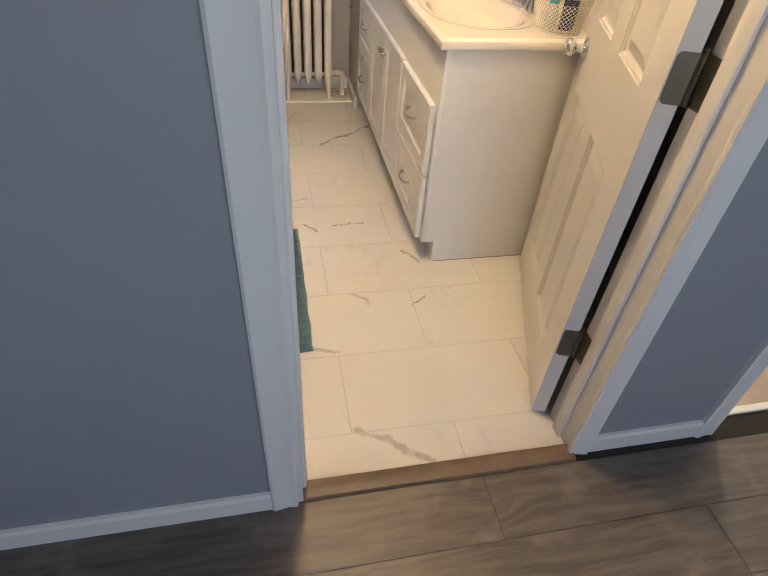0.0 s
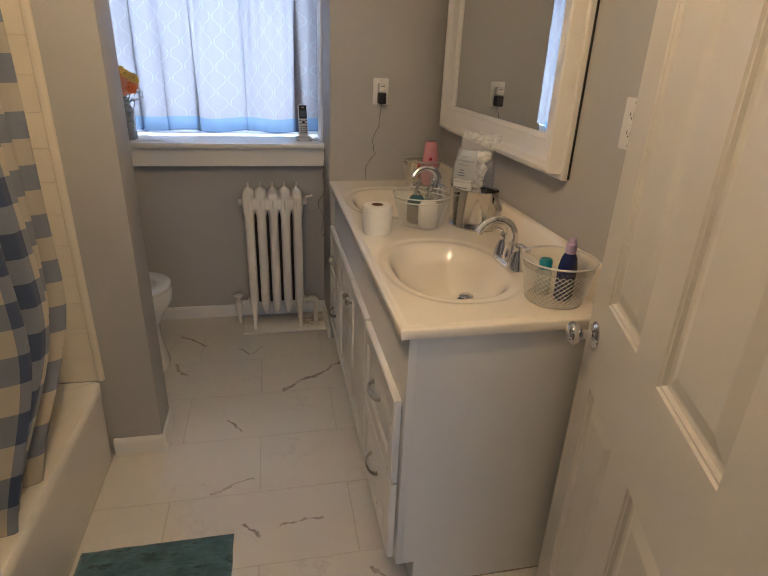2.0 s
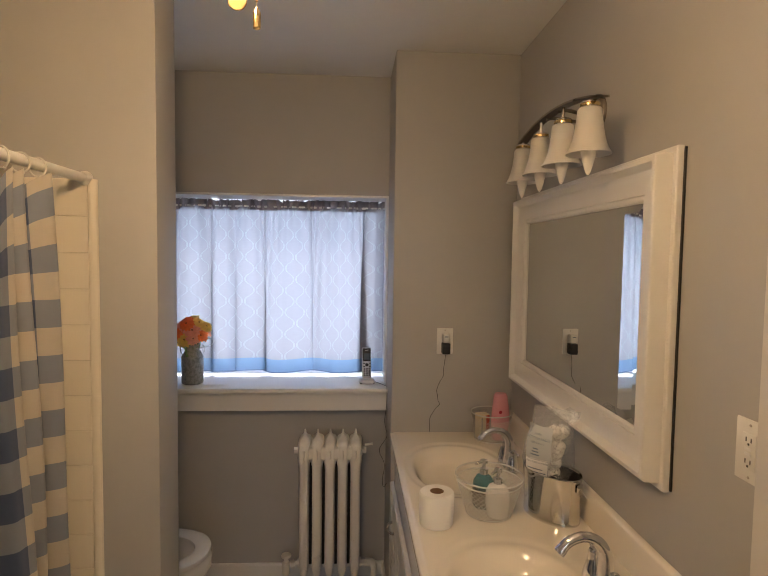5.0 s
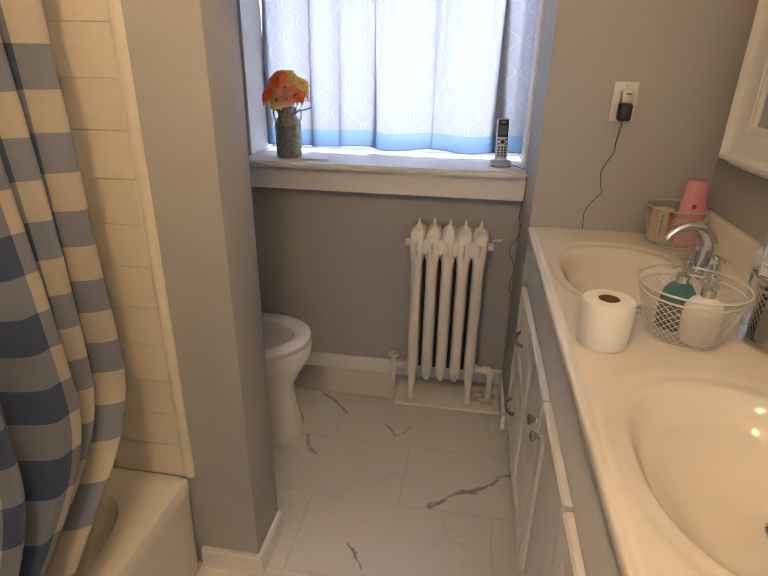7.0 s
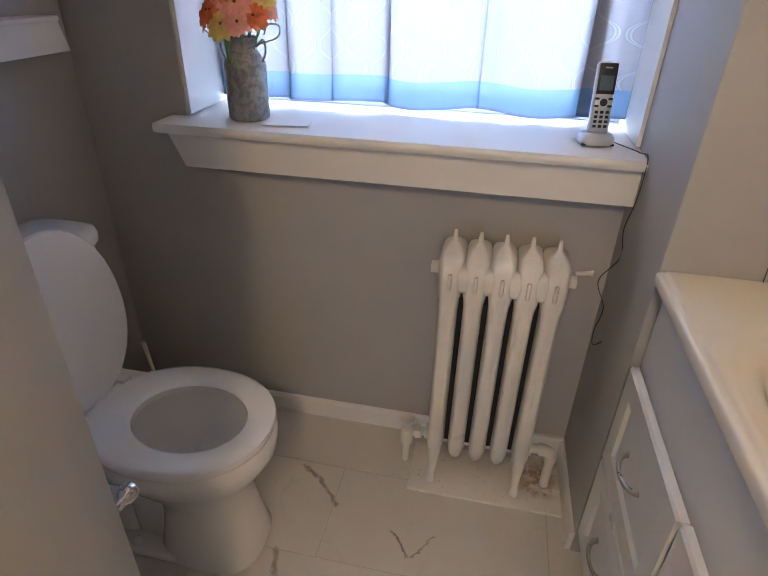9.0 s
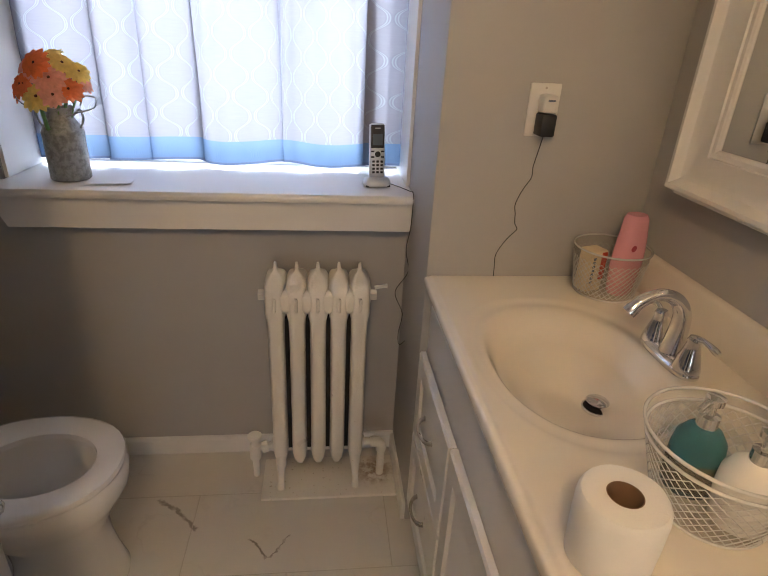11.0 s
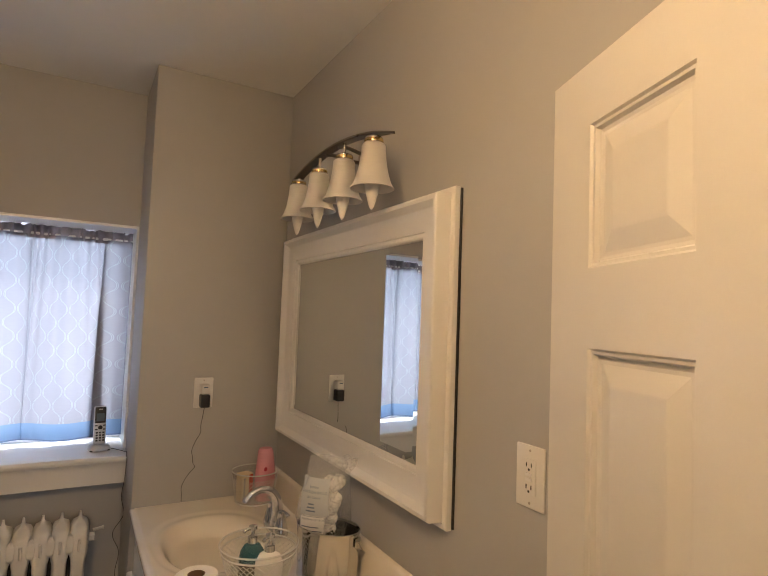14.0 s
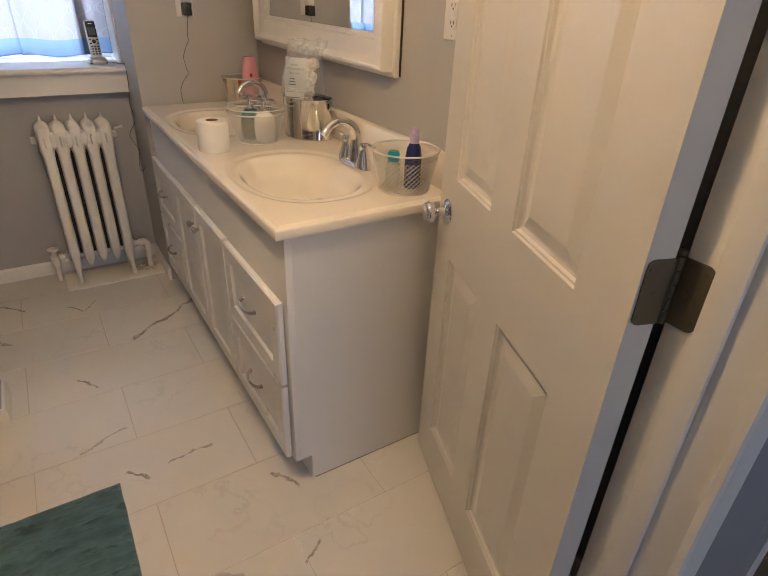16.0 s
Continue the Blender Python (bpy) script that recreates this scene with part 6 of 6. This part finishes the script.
def bag_patch(u0, u1, z0, z1, lift=0.0, nu=10, nz=8):
    bm = bmesh.new()
    grid = [[bm.verts.new(on_bag(u0 + (u1 - u0) * i / nu, z0 + (z1 - z0) * j / nz, lift)) for i in range(nu + 1)] for j in range(nz + 1)]
    for p, q in zip(grid, grid[1:]):
        for i in range(nu):
            bm.faces.new((p[i], p[i + 1], q[i + 1], q[i]))
    return bm


part("label", bag_patch(-0.046, 0.022, 0.048, 0.128), LABEL_WHITE, bag, "white printed label", smooth=60)
part("printed_film", bag_patch(-0.046, 0.030, 0.129, 0.222), PRINT_FILM, bag, "milky printed film above the label", smooth=60)
for x in (-0.0455, 0.0205):
    part("label_edge", bag_patch(x, x + 0.0009, 0.049, 0.127, 0.0006, 1, 8), INK, bag)
for z in (0.049, 0.1262):
    part("label_edge", bag_patch(-0.0455, 0.0213, z, z + 0.0009, 0.0006, 10, 1), INK, bag)


def lettering(text, size, m, material, parent):
    """Flat letters in the built-in font, as a mesh part."""
    font = bpy.data.curves.new("letters", "FONT")
    font.body, font.size, font.align_x, font.extrude = text, size, "CENTER", 0.0002
    tmp = new("letters", font)
    bpy.context.view_layer.update()
    data = bpy.data.meshes.new_from_object(tmp.evaluated_get(bpy.context.evaluated_depsgraph_get()))
    bpy.data.objects.remove(tmp)
    data.transform(m)
    for v in data.vertices:
        v.co = on_bag(v.co.x, v.co.z, 0.0007)
    data.materials.clear()
    data.materials.append(material)
    ob = new("lettering", data)
    ob.parent = parent
    return ob


face = Matrix.Rotation(radians(90), 4, "X")
for words, size, z in (("Jumbo", 0.0095, 0.199), ("COTTON BALLS", 0.0098, 0.186), ("200 Count", 0.0088, 0.174), ("100% PURE COTTON", 0.0068, 0.1165)):
    lettering(words, size, Matrix.Translation((-0.010, 0, z)) @ face, INK, bag)
for k in range(3):
    part("text_bar", bag_patch(-0.030 + 0.003 * k, -0.004 - 0.002 * k, 0.139 + 0.009 * k, 0.1425 + 0.009 * k, 0.0006, 4, 1), INK, bag)
for k in range(5):
    part("text_bar", bag_patch(-0.041, 0.015 - 0.009 * (k % 3), 0.058 + 0.010 * k, 0.0604 + 0.010 * k, 0.0006, 8, 1), INK, bag)

# ---- floors and tiled wall, piece by piece ----
CACHE = {}


def piece(name, parent, x0, y0, x1, y1, top, thick, material, bevel=0.0012):
    """A bevelled flat piece lying level, sharing meshes between pieces of one size."""
    w, d = round(x1 - x0, 4), round(y1 - y0, 4)
    key = (name, w, d)
    if key not in CACHE:
        bm = bmesh.new()
        rings = []
        for i, z in ((0, -thick), (0, -bevel), (bevel, 0)):
            rings.append([Vector((sx * (w / 2 - i), sy * (d / 2 - i), z)) for sx, sy in ((-1, -1), (1, -1), (1, 1), (-1, 1))])
        add_rings(bm, rings)
        CACHE[key] = mesh_of(name, bm, material)
    ob = new(name, CACHE[key])
    ob.parent = parent
    ob.matrix_basis = Matrix.Translation(((x0 + x1) / 2, (y0 + y1) / 2, top))
    return ob


floor = structure("floor", box(LEFT_TUB - 0.12, 0.757, -0.06, RIGHT + 0.02, WIN_Y + 0.02, -0.0012), GROUT, "white marble-look tile floor with dark veins", "floor")
PITCH_Y, PITCH_X, JOINT = 0.3048, 0.6100, 0.0024
fx0, fx1, fy0, fy1 = LEFT_TUB + 0.75, RIGHT, 0.757, WIN_Y
for r in range(-1, 10):
    y = 0.886 + PITCH_Y * r
    y0, y1 = max(y, fy0), min(y + PITCH_Y, fy1)
    start = 0.166 if r % 2 == 0 else 0.475
    lo = fx0 if y < 2.4 else LEFT_WC
    for c in range(-4, 3):
        x0, x1 = max(start + PITCH_X * c, lo), min(start + PITCH_X * (c + 1), fx1)
        if x1 - x0 > 0.02 and y1 - y0 > 0.02:
            piece("floor_tile", floor, x0 + JOINT / 2, y0 + JOINT / 2, x1 - JOINT / 2, y1 - JOINT / 2, 0.0, 0.006, FLOOR_TILE)

hall = structure("floor_hall", box(-2.3, -2.6, -0.06, 2.8, 0.775, -0.002), plain("plank_gap", (0.03, 0.026, 0.022), 0.9), "grey-brown wood-look plank floor in the hall", "floor")
WIDE, LONG = 0.180, 1.22
for r in range(18):
    y1 = 0.700 - WIDE * r
    shift = (0.505 + 0.43 * r * 1.37) % LONG
    for c in range(-3, 4):
        x0, x1 = max(shift + LONG * (c - 1), -2.2), min(shift + LONG * c, 2.7)
        if x1 - x0 > 0.05 and y1 - WIDE > -2.5:
            piece("plank", hall, x0 + 0.0006, y1 - WIDE + 0.0006, x1 - 0.0006, y1 - 0.0006, 0.0, 0.006, PLANK, 0.0015)

# tiled end wall of the tub alcove: bed, tiles, rounded edge strip
surround = structure("wall_tile_surround", box(LEFT_TUB, PART_A - 0.006, TZ + 0.002, -0.362, PART_A - 0.0005, 1.850), TILE_BED, "cream glazed wall tiles at the end of the bathtub", "tile surround")
tw, th, tx = 0.2, 0.1012, -0.384
mesh_tile = {}
for r in range(15):
    z0 = TZ + 0.004 + th * r
    for c in range(4):
        x1 = tx - tw * c
        x0 = max(x1 - tw, LEFT_TUB)
        w = round(x1 - x0, 4)
        if w not in mesh_tile:
            bm = bmesh.new()
            rings = [[Vector((sx * (w / 2 - 0.0008 - i), d, sz * (th / 2 - 0.0005 - i))) for sx, sz in ((-1, -1), (1, -1), (1, 1), (-1, 1))] for i, d in ((0, 0.004), (0, -0.0014), (0.0012, -0.0026))]
            add_rings(bm, rings)
            mesh_tile[w] = mesh_of("wall_tile", bm, WALL_TILE)
        t = new("wall_tile", mesh_tile[w])
        t.parent = surround
        t.matrix_basis = Matrix.Translation(((x0 + x1) / 2, PART_A - 0.008, z0 + th / 2))
bm = bmesh.new()
add_prism(bm, [(-0.383, PART_A - 0.0005), (-0.383, PART_A - 0.0105), (-0.376, PART_A - 0.013), (-0.366, PART_A - 0.011), (-0.361, PART_A - 0.004), (-0.3605, PART_A - 0.0005)], "z", TZ + 0.002, 1.856)
part("edge_strip", bm, WALL_TILE, surround, "rounded cream edge tile", smooth=60)
part("top_strip", box(LEFT_TUB, PART_A - 0.0115, 1.850, -0.383, PART_A - 0.0005, 1.858, bevel=0.003), WALL_TILE, surround)
structure("wall_tile_back", box(LEFT_TUB + 0.0005, FRONT + 0.001, TZ + 0.002, LEFT_TUB + 0.010, PART_A - 0.012, 1.850), WALL_TILE, "cream glazed wall behind the bathtub", "tile surround")

# caulk line where the vanity meets the floor tile
solid("vanity_floor_joint", box(VX + 0.06, VY0 - 0.0025, 0.0, RIGHT - 0.002, VY0 + 0.0005, 0.003), plain("grey_caulk", (0.30, 0.27, 0.24), 0.8, vary=0.3, scale=30), "thin grey caulk line at the vanity's foot", "caulk", "structure")
